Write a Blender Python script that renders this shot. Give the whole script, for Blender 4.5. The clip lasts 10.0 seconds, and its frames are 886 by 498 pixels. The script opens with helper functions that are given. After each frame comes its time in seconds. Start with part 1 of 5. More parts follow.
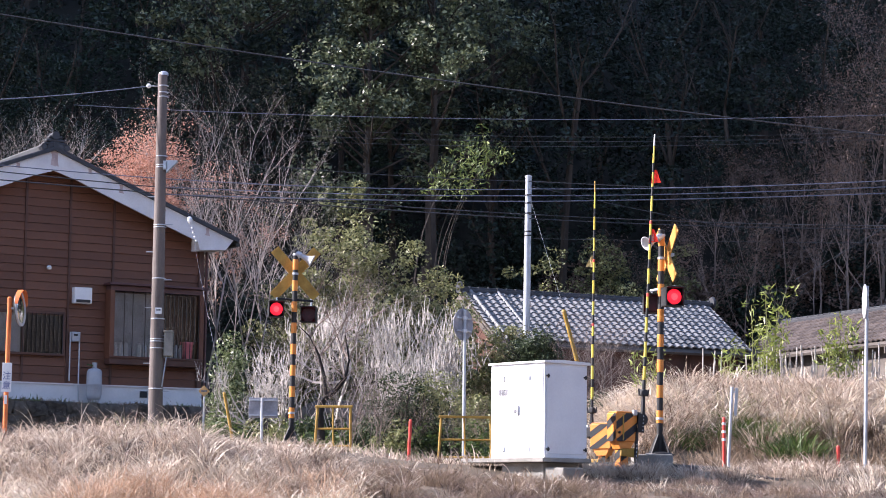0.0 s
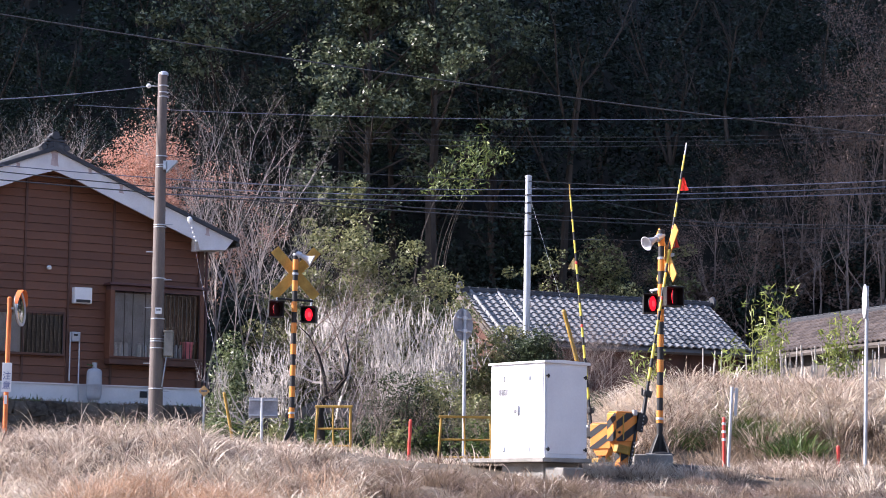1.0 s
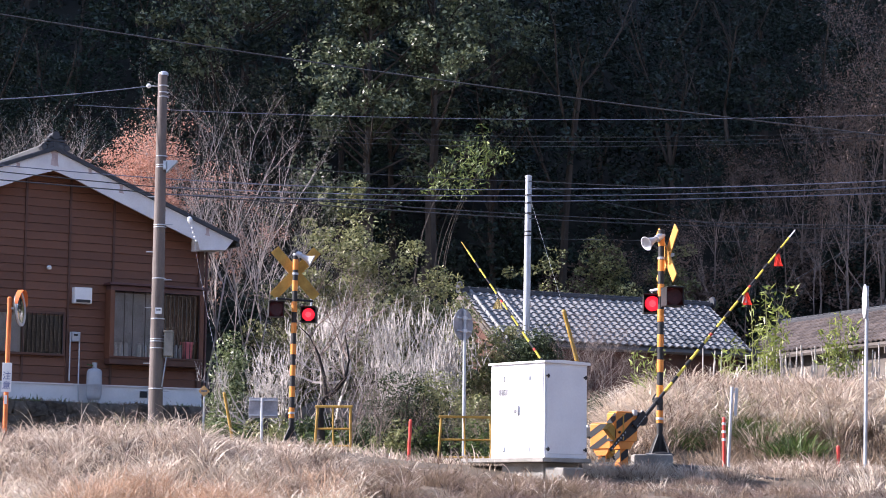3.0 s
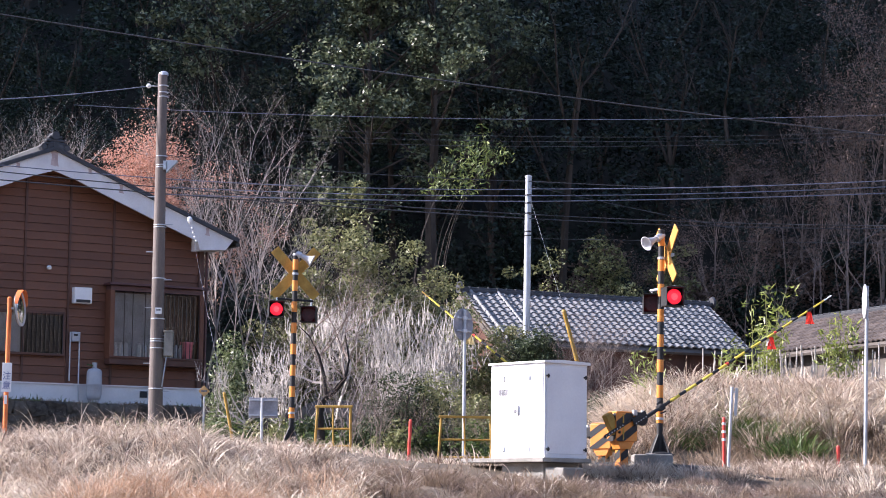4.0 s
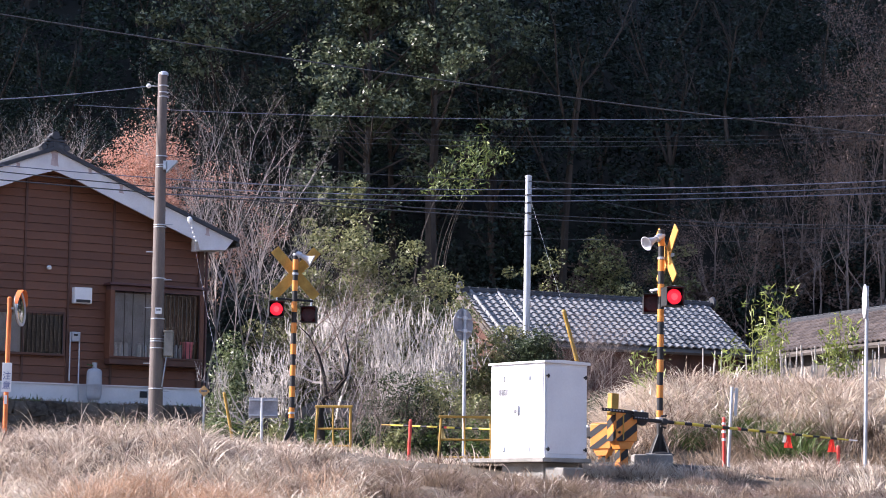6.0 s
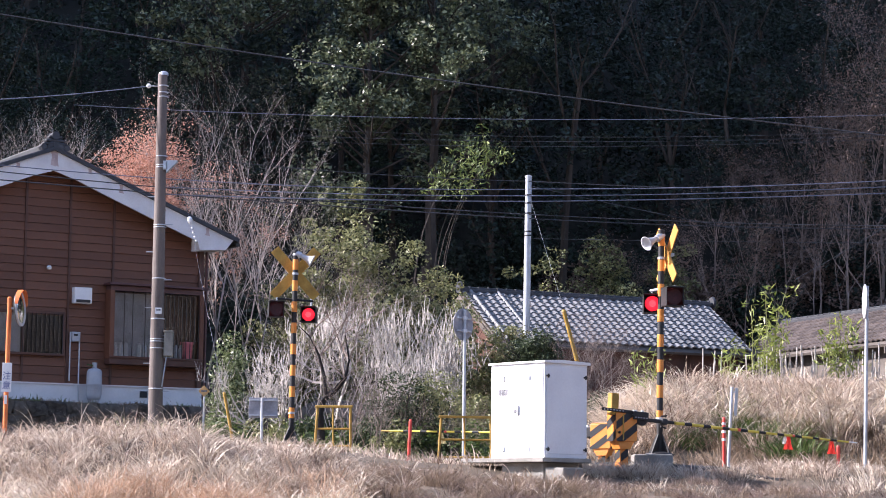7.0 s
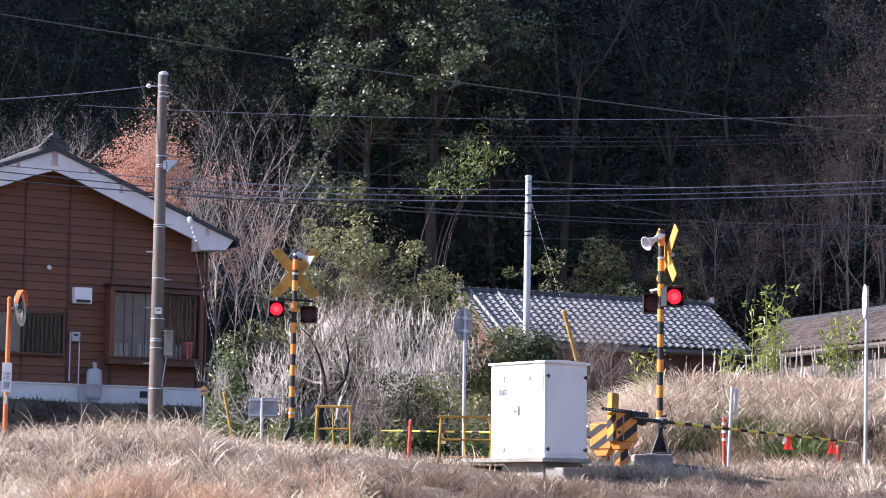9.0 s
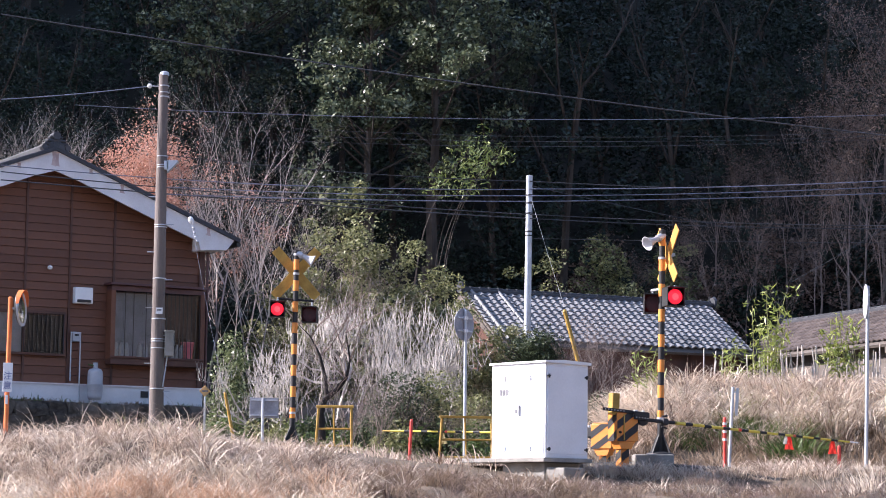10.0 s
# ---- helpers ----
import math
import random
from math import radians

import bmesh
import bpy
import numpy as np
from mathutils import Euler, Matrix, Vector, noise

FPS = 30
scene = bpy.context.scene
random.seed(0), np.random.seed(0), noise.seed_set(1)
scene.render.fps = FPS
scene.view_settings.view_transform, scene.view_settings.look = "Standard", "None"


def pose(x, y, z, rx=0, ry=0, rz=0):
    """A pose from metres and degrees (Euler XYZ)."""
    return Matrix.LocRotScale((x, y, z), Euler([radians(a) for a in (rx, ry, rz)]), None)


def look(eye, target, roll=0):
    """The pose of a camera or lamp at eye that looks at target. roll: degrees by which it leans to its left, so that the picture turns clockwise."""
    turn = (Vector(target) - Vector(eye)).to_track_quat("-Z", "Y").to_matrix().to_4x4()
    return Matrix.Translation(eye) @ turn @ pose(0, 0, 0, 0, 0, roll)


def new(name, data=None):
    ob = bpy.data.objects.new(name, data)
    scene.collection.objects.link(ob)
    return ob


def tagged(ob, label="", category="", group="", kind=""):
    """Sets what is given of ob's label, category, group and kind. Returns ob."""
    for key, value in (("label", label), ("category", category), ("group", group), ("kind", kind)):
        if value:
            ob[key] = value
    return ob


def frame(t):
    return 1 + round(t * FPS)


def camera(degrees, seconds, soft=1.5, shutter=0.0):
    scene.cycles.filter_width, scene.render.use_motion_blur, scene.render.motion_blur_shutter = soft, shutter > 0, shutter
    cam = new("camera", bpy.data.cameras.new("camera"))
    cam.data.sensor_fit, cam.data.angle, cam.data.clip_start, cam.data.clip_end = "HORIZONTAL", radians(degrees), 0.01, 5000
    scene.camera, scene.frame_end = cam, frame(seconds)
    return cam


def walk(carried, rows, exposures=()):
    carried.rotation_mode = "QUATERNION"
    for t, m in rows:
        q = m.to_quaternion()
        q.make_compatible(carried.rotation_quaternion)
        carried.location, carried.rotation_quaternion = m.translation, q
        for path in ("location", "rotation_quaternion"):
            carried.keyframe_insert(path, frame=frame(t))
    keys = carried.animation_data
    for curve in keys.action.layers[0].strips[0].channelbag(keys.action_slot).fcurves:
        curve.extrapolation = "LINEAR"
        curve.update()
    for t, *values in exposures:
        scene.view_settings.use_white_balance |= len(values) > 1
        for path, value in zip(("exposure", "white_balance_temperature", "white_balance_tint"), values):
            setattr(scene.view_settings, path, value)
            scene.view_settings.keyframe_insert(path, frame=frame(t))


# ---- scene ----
cam = camera(22.2, 10.0, soft=0.95)


def cam_pose(yaw):
    return pose(0, 0, -0.9, 96.55, 0, yaw) @ pose(0, 0, 0, 0, 0, 0.6)


walk(cam, [(0, cam_pose(0)), (9.1, cam_pose(0)), (9.3, cam_pose(0.018)), (9.5, cam_pose(0.043)), (9.63, cam_pose(0.06)),
           (9.8, cam_pose(0.046)), (10, cam_pose(0.022))], exposures=[(0, 1.38, 6000, 21), (10, 1.38, 6000, 21)])

# ---- light ----
SUN_TO = Vector((-0.83, 0.05, 0.54)).normalized()
world = bpy.data.worlds.new("sky")
scene.world = world
world.use_nodes = True
sky = world.node_tree.nodes.new("ShaderNodeTexSky")
sky.sky_type, sky.sun_disc = "NISHITA", False
sky.sun_elevation = math.asin(SUN_TO.z)
sky.sun_rotation = math.atan2(SUN_TO.x, SUN_TO.y)
world.node_tree.links.new(sky.outputs[0], world.node_tree.nodes["Background"].inputs[0])
world.node_tree.nodes["Background"].inputs[1].default_value = 0.107
sun_data = bpy.data.lights.new("sun", "SUN")
sun_data.energy, sun_data.angle, sun_data.color = 5.0, radians(0.5), (1.0, 0.93, 0.84)
sun = new("sun", sun_data)
sun.matrix_world = look(SUN_TO * 200, (0, 0, 0))


# ---- materials ----
def material(name, low, high, rough=0.7, scale=6.0, metal=0.0, bump=0.15, fine=60.0, island=0.0, piece=0.0,
             thin=0.0, stretch=(1, 1, 1), glow=None, strength=0.0, coat=0.0):
    """Two colours mixed by noise at two scales, with fine relief; island and piece vary it from leaf to leaf or piece to piece."""
    m = bpy.data.materials.new(name)
    m.use_nodes = True
    nt = m.node_tree
    nodes, link = nt.nodes, nt.links.new
    b = nodes["Principled BSDF"]
    co = nodes.new("ShaderNodeTexCoord")
    mp = nodes.new("ShaderNodeMapping")
    mp.inputs["Scale"].default_value = stretch
    link(co.outputs["Object"], mp.inputs["Vector"])
    n1, n2 = nodes.new("ShaderNodeTexNoise"), nodes.new("ShaderNodeTexNoise")
    for n, s in ((n1, scale), (n2, fine)):
        n.inputs["Scale"].default_value = s
        n.inputs["Detail"].default_value = 4.0
        link(mp.outputs["Vector"], n.inputs["Vector"])
    mix1 = nodes.new("ShaderNodeMath")
    mix1.operation = "MULTIPLY_ADD"
    link(n1.outputs["Fac"], mix1.inputs[0])
    mix1.inputs[1].default_value, mix1.inputs[2].default_value = 1.5, -0.5
    add = nodes.new("ShaderNodeMath")
    add.operation = "MULTIPLY_ADD"
    link(n2.outputs["Fac"], add.inputs[0])
    add.inputs[1].default_value = 0.5
    link(mix1.outputs[0], add.inputs[2])
    fac = add.outputs[0]
    if island or piece:
        src = nodes.new("ShaderNodeNewGeometry").outputs["Random Per Island"] if island else nodes.new("ShaderNodeObjectInfo").outputs["Random"]
        mul = nodes.new("ShaderNodeMath")
        mul.operation = "MULTIPLY_ADD"
        link(src, mul.inputs[0])
        mul.inputs[1].default_value = island or piece
        sc = nodes.new("ShaderNodeMath")
        sc.operation = "MULTIPLY_ADD"
        link(fac, sc.inputs[0])
        sc.inputs[1].default_value, sc.inputs[2].default_value = 1 - (island or piece), 0.0
        link(sc.outputs[0], mul.inputs[2])
        fac = mul.outputs[0]
    ramp = nodes.new("ShaderNodeValToRGB")
    ramp.color_ramp.elements[0].position, ramp.color_ramp.elements[1].position = 0.15, 0.85
    ramp.color_ramp.elements[0].color, ramp.color_ramp.elements[1].color = (*low, 1), (*high, 1)
    link(fac, ramp.inputs[0])
    link(ramp.outputs[0], b.inputs["Base Color"])
    b.inputs["Roughness"].default_value, b.inputs["Metallic"].default_value = rough, metal
    b.inputs["Coat Weight"].default_value = coat
    if bump:
        bp = nodes.new("ShaderNodeBump")
        bp.inputs["Strength"].default_value, bp.inputs["Distance"].default_value = bump, 0.02
        link(n2.outputs["Fac"], bp.inputs["Height"])
        link(bp.outputs[0], b.inputs["Normal"])
    if glow:
        b.inputs["Emission Color"].default_value, b.inputs["Emission Strength"].default_value = (*glow, 1), strength
    if thin:
        tr = nodes.new("ShaderNodeBsdfTranslucent")
        link(ramp.outputs[0], tr.inputs["Color"])
        mx = nodes.new("ShaderNodeMixShader")
        mx.inputs[0].default_value = thin
        link(b.outputs[0], mx.inputs[1])
        link(tr.outputs[0], mx.inputs[2])
        link(mx.outputs[0], nodes["Material Output"].inputs["Surface"])
    return m


M_GROUND = material("earth", (0.05, 0.04, 0.03), (0.15, 0.115, 0.08), 0.95, 0.8, bump=0.6, fine=9)
# Hill earth coloured near black: the shade beneath the trees is in the colour.
M_SHADEDFLOOR = material("forest_floor_painted_shade", (0.008, 0.010, 0.007), (0.042, 0.038, 0.028), 0.95, 0.8, bump=0.6, fine=9)
M_ASPHALT = material("asphalt", (0.035, 0.035, 0.036), (0.075, 0.073, 0.07), 0.9, 1.2, bump=0.4, fine=70)
M_GRASS = material("dry_grass", (0.12, 0.072, 0.05), (0.82, 0.675, 0.54), 0.6, 0.8, bump=0, fine=3, island=0.75, thin=0.2)
M_STRAW = material("pale_straw", (0.44, 0.35, 0.26), (0.86, 0.76, 0.63), 0.5, 0.8, bump=0, fine=3, island=0.6, thin=0.2)
M_RUST = material("rusty_grass", (0.34, 0.20, 0.12), (0.74, 0.53, 0.37), 0.6, 0.7, bump=0, fine=3, island=0.7, thin=0.2)
# Ruddy brown thatch, toned darker to deepen the shadows low in the grass.
M_THATCH = material("shadow_toned_thatch", (0.06, 0.038, 0.030), (0.36, 0.265, 0.22), 0.8, 0.9, bump=0, fine=3, island=0.7, thin=0.2)
M_DULL = material("matted_grass", (0.13, 0.09, 0.06), (0.34, 0.25, 0.17), 0.8, 0.7, bump=0, fine=3, island=0.6, thin=0.25)
M_GREEN = material("green_grass", (0.035, 0.065, 0.016), (0.15, 0.20, 0.06), 0.55, 0.7, bump=0, fine=3, island=0.6, thin=0.35)
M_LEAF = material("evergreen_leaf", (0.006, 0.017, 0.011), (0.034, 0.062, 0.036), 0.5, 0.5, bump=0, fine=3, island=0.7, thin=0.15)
# Lighter copy of the evergreen leaf: sunlight on the edge trees put into colour.
M_EDGE = material("evergreen_leaf_painted_sunlit", (0.014, 0.030, 0.015), (0.20, 0.23, 0.13), 0.38, 0.5, bump=0, fine=3, island=0.7, thin=0.2)
M_CAMELLIA = material("glossy_camellia_leaf", (0.05, 0.08, 0.03), (0.32, 0.36, 0.18), 0.38, 0.5, bump=0, fine=3, island=0.75, thin=0.2)
M_DIMBAMBOO = material("dull_bamboo_leaf", (0.07, 0.11, 0.03), (0.25, 0.30, 0.095), 0.5, 0.5, bump=0, fine=3, island=0.7, thin=0.25)
M_BRUSH = material("withered_brush", (0.11, 0.075, 0.06), (0.32, 0.225, 0.18), 0.7, 0.5, bump=0, fine=3, island=0.7, thin=0.2)
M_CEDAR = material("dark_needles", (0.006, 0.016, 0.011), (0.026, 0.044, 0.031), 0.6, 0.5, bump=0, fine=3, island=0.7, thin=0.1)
M_SHRUB = material("shrub_leaf", (0.02, 0.036, 0.016), (0.088, 0.115, 0.05), 0.6, 0.5, bump=0, fine=3, island=0.7, thin=0.2)
M_OLIVE = material("olive_leaf", (0.12, 0.135, 0.05), (0.40, 0.40, 0.18), 0.5, 0.5, bump=0, fine=3, island=0.7, thin=0.3)
M_THICKET = material("dull_thicket_leaf", (0.08, 0.095, 0.035), (0.36, 0.36, 0.17), 0.5, 0.5, bump=0, fine=3, island=0.7, thin=0.3)
M_BAMBOO = material("bamboo_leaf", (0.13, 0.18, 0.03), (0.42, 0.46, 0.13), 0.45, 0.5, bump=0, fine=3, island=0.7, thin=0.35)
M_COPPER = material("withered_leaf", (0.34, 0.155, 0.105), (0.72, 0.44, 0.33), 0.6, 0.5, bump=0, fine=3, island=0.7, thin=0.35)
M_TWIG = material("pale_twig", (0.29, 0.26, 0.23), (0.62, 0.57, 0.52), 0.8, 2.0, bump=0.2, fine=30, island=0.3)
M_TREETWIG = material("grey_brown_twig", (0.30, 0.25, 0.22), (0.64, 0.57, 0.52), 0.85, 2.0, bump=0.2, fine=30, island=0.4)
M_BROWNTWIG = material("brown_twig", (0.14, 0.105, 0.09), (0.36, 0.28, 0.24), 0.85, 2.0, bump=0.2, fine=30, island=0.4)
M_DARKBARK = material("blackish_bark", (0.012, 0.010, 0.009), (0.045, 0.035, 0.029), 0.9, 3.0, bump=0.6, fine=25, stretch=(1, 1, 0.3))
M_BARK = material("dark_bark", (0.025, 0.02, 0.017), (0.09, 0.07, 0.055), 0.9, 3.0, bump=0.6, fine=25, stretch=(1, 1, 0.3))
M_WOOD = material("brown_stained_board", (0.095, 0.034, 0.017), (0.215, 0.088, 0.046), 0.6, 1.1, bump=0.3, fine=40, piece=0.22, stretch=(0.25, 1, 1))
M_TRIM = material("dark_stained_trim", (0.055, 0.022, 0.014), (0.12, 0.05, 0.032), 0.55, 2, bump=0.2, fine=40)
M_PLUM = material("plum_brown_sheet", (0.07, 0.028, 0.028), (0.12, 0.05, 0.048), 0.45, 2, bump=0.1, fine=40)
M_BARGE = material("weathered_white_paint", (0.66, 0.63, 0.63), (0.87, 0.85, 0.86), 0.6, 1.6, bump=0.15, fine=24)
M_STAIN = material("rust_stain", (0.42, 0.30, 0.28), (0.62, 0.50, 0.48), 0.7, 5, bump=0.1, fine=30)
M_PLASTER = material("foundation_render", (0.60, 0.61, 0.62), (0.80, 0.80, 0.81), 0.85, 1.2, bump=0.3, fine=40)
M_STONE = material("mossy_stone", (0.03, 0.026, 0.022), (0.16, 0.14, 0.115), 0.95, 4.0, bump=1.0, fine=18, piece=0.4)
M_CONCRETE = material("concrete", (0.16, 0.15, 0.13), (0.34, 0.325, 0.295), 0.85, 2.5, bump=0.4, fine=45)
M_POLE = material("brown_concrete_pole", (0.10, 0.08, 0.07), (0.20, 0.165, 0.148), 0.8, 1.4, bump=0.25, fine=40, stretch=(1, 1, 0.3))
M_STEEL = material("galvanised_steel", (0.42, 0.44, 0.47), (0.62, 0.64, 0.68), 0.45, 3, metal=0.6, bump=0.1, fine=50)
M_GREYPAINT = material("grey_paint", (0.36, 0.37, 0.40), (0.50, 0.51, 0.54), 0.5, 3, bump=0.1, fine=40)
M_WHITE = material("white_enamel", (0.74, 0.74, 0.75), (0.88, 0.88, 0.88), 0.42, 1.3, bump=0.06, fine=30)
M_ORANGE = material("orange_yellow_paint", (0.66, 0.22, 0.035), (0.82, 0.30, 0.05), 0.45, 4, bump=0.1, fine=50)
M_YELLOW = material("yellow_paint", (0.52, 0.25, 0.05), (0.68, 0.34, 0.085), 0.5, 4, bump=0.1, fine=50)
# Faded paint; its darkness also stands for shade on one crossbuck and arm tip.
M_DULLYELLOW = material("faded_and_shaded_yellow", (0.27, 0.15, 0.02), (0.50, 0.31, 0.055), 0.6, 4, bump=0.15, fine=40)
M_LEMON = material("lemon_yellow_paint", (0.62, 0.48, 0.05), (0.80, 0.64, 0.09), 0.5, 4, bump=0.1, fine=50)
M_BLACK = material("black_paint", (0.008, 0.008, 0.009), (0.025, 0.025, 0.027), 0.6, 4, bump=0.15, fine=40)
M_RED = material("red_plastic", (0.62, 0.05, 0.035), (0.80, 0.10, 0.07), 0.45, 5, bump=0.1, fine=40)
M_REDCLOTH = material("red_cloth", (0.72, 0.07, 0.05), (0.88, 0.14, 0.10), 0.8, 5, bump=0.2, fine=60, thin=0.3)
M_WHITECLOTH = material("white_cloth", (0.66, 0.63, 0.58), (0.84, 0.82, 0.78), 0.8, 5, bump=0.2, fine=60, thin=0.3)
M_BEIGECLOTH = material("faded_yellow_cloth", (0.42, 0.33, 0.14), (0.62, 0.52, 0.28), 0.8, 5, bump=0.2, fine=60, thin=0.3)
M_VERMIL = material("vermilion_paint", (0.72, 0.16, 0.04), (0.86, 0.25, 0.07), 0.45, 5, bump=0.1, fine=40)
M_TILE = material("silver_grey_roof_tile", (0.10, 0.105, 0.11), (0.29, 0.29, 0.295), 0.5, 2.0, bump=0.2, fine=30, island=0.5)
M_BROWNTILE = material("brown_grey_roof_tile", (0.05, 0.039, 0.035), (0.14, 0.112, 0.10), 0.65, 2.0, bump=0.2, fine=30, island=0.5)
M_DARKTILE = material("dark_roof_tile", (0.018, 0.02, 0.025), (0.06, 0.063, 0.072), 0.5, 2.0, bump=0.2, fine=30, island=0.4)
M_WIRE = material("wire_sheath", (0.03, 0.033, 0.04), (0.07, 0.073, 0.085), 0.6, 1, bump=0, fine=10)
# Paler copy of the wire colour, with the sun's gleam on it painted in.
M_LITWIRE = material("blue_grey_wire_painted_sunlit", (0.12, 0.135, 0.19), (0.20, 0.215, 0.29), 0.45, 1, bump=0, fine=10)
M_INK = material("faded_grey_lettering", (0.07, 0.07, 0.08), (0.24, 0.24, 0.25), 0.7, 20, bump=0, fine=60)
M_BLUEINK = material("blue_lettering", (0.06, 0.09, 0.26), (0.12, 0.16, 0.38), 0.6, 20, bump=0, fine=60)
M_LIT = material("lit_red_lens", (0.75, 0.03, 0.04), (0.9, 0.06, 0.07), 0.3, 30, bump=0, fine=60, glow=(1.0, 0.012, 0.03), strength=0.45)
M_CORE = material("lit_red_core", (0.85, 0.1, 0.1), (0.95, 0.16, 0.16), 0.3, 30, bump=0, fine=60, glow=(1.0, 0.05, 0.06), strength=0.6)
M_UNLIT = material("unlit_red_lens", (0.030, 0.004, 0.006), (0.06, 0.009, 0.012), 0.6, 30, bump=0, fine=60)
# Near-black tone stands for the lack of light indoors, on panels behind panes.
M_ROOM = material("painted_room_dark", (0.012, 0.011, 0.011), (0.03, 0.027, 0.027), 0.8, 1, bump=0, fine=10)
M_CURTAIN = material("grey_curtain", (0.20, 0.20, 0.22), (0.34, 0.34, 0.37), 0.9, 3, bump=0.1, fine=30)
M_PINK = material("pink_plastic", (0.55, 0.12, 0.13), (0.70, 0.20, 0.20), 0.5, 4, bump=0, fine=30)
M_SIGNBACK = material("weathered_sign_back", (0.23, 0.23, 0.25), (0.38, 0.38, 0.41), 0.55, 5, bump=0.1, fine=40)
M_FADED = material("faded_orange_sheet", (0.50, 0.27, 0.09), (0.68, 0.42, 0.18), 0.6, 6, bump=0.1, fine=40)
M_PALEGREY = material("pale_grey_enamel", (0.40, 0.40, 0.42), (0.56, 0.56, 0.58), 0.5, 4, bump=0.1, fine=40)
M_DARKGREY = material("dark_grey_enamel", (0.015, 0.02, 0.02), (0.04, 0.047, 0.047), 0.4, 4, bump=0.1, fine=40)
M_TIMBER = material("grey_timber", (0.06, 0.05, 0.042), (0.16, 0.135, 0.115), 0.8, 3, bump=0.3, fine=40)


def glass_material():
    m = bpy.data.materials.new("window_glass")
    m.use_nodes = True
    b = m.node_tree.nodes["Principled BSDF"]
    b.inputs["Base Color"].default_value = (0.85, 0.88, 0.88, 1)
    b.inputs["Roughness"].default_value, b.inputs["Transmission Weight"].default_value = 0.04, 1.0
    b.inputs["IOR"].default_value = 1.45
    return m


def mirror_material():
    m = bpy.data.materials.new("mirror_face")
    m.use_nodes = True
    b = m.node_tree.nodes["Principled BSDF"]
    b.inputs["Base Color"].default_value = (0.75, 0.78, 0.78, 1)
    b.inputs["Roughness"].default_value, b.inputs["Metallic"].default_value = 0.05, 1.0
    return m


M_GLASS, M_MIRROR = glass_material(), mirror_material()


# ---- mesh helpers ----
def mesh_of(name, verts, faces, mats, index=None, smooth=False):
    """A mesh from numpy rows of equal-sided faces."""
    verts, faces = np.asarray(verts, dtype=np.float32).reshape(-1, 3), np.asarray(faces, dtype=np.int32)
    k = faces.shape[1]
    me = bpy.data.meshes.new(name)
    me.vertices.add(len(verts))
    me.vertices.foreach_set("co", verts.ravel())
    me.loops.add(faces.size)
    me.loops.foreach_set("vertex_index", faces.ravel())
    me.polygons.add(len(faces))
    me.polygons.foreach_set("loop_start", np.arange(0, faces.size, k, dtype=np.int32))
    if index is not None:
        me.polygons.foreach_set("material_index", np.asarray(index, dtype=np.int32))
    me.polygons.foreach_set("use_smooth", np.full(len(faces), smooth))
    for m in mats if isinstance(mats, (list, tuple)) else [mats]:
        me.materials.append(m)
    me.update(calc_edges=True)
    me.validate()
    return me


def part(name, bm, mat, parent=None, label="", at=None, smooth=False):
    """Links a bmesh or a mesh as one object under its thing."""
    if isinstance(bm, bmesh.types.BMesh):
        me = bpy.data.meshes.new(name)
        bmesh.ops.recalc_face_normals(bm, faces=bm.faces[:])
        if smooth:
            for f in bm.faces:
                f.smooth = True
        bm.to_mesh(me)
        bm.free()
        for m in mat if isinstance(mat, (list, tuple)) else [mat]:
            me.materials.append(m)
    else:
        me = bm
    ob = new(name, me)
    if parent:
        ob.parent = parent
    if at is not None:
        ob.matrix_basis = at
    return tagged(ob, label)


def thing(name, m, label, category, group="", kind=""):
    """An Empty at the thing's base, which parents its parts."""
    ob = new(name)
    ob.empty_display_size = 0.2
    ob.matrix_basis = m
    return tagged(ob, label, category, group, kind)


def box(sx, sy, sz, x=0, y=0, z=0, bevel=0.0, bm=None, m=None):
    """A box of that size whose centre is at x, y, z."""
    bm = bm or bmesh.new()
    made = bmesh.ops.create_cube(bm, size=1)["verts"]
    for v in made:
        v.co = Vector((v.co.x * sx + x, v.co.y * sy + y, v.co.z * sz + z))
        if m:
            v.co = m @ v.co
    if bevel:
        edges = list({e for v in made for e in v.link_edges})
        bmesh.ops.bevel(bm, geom=edges, offset=bevel, segments=2, affect="EDGES", profile=0.5)
    return bm


def rod(a, b, r0, r1=None, sides=12, bm=None):
    """A tapered round bar from a to b."""
    bm = bm or bmesh.new()
    a, b = Vector(a), Vector(b)
    d = b - a
    m = Matrix.Translation((a + b) / 2) @ d.to_track_quat("Z", "Y").to_matrix().to_4x4()
    bmesh.ops.create_cone(bm, cap_ends=True, segments=sides, radius1=r0, radius2=r0 if r1 is None else r1, depth=d.length, matrix=m)
    return bm


def lathe(profile, sides=24, bm=None):
    """A round body about z from (radius, height) pairs."""
    bm = bm or bmesh.new()
    rings = [[bm.verts.new((r * math.cos(2 * math.pi * i / sides), r * math.sin(2 * math.pi * i / sides), z)) for i in range(sides)]
             for r, z in profile]
    for lo, hi in zip(rings, rings[1:]):
        for i in range(sides):
            bm.faces.new((lo[i], lo[(i + 1) % sides], hi[(i + 1) % sides], hi[i]))
    bm.faces.new(rings[0][::-1])
    bm.faces.new(rings[-1])
    return bm


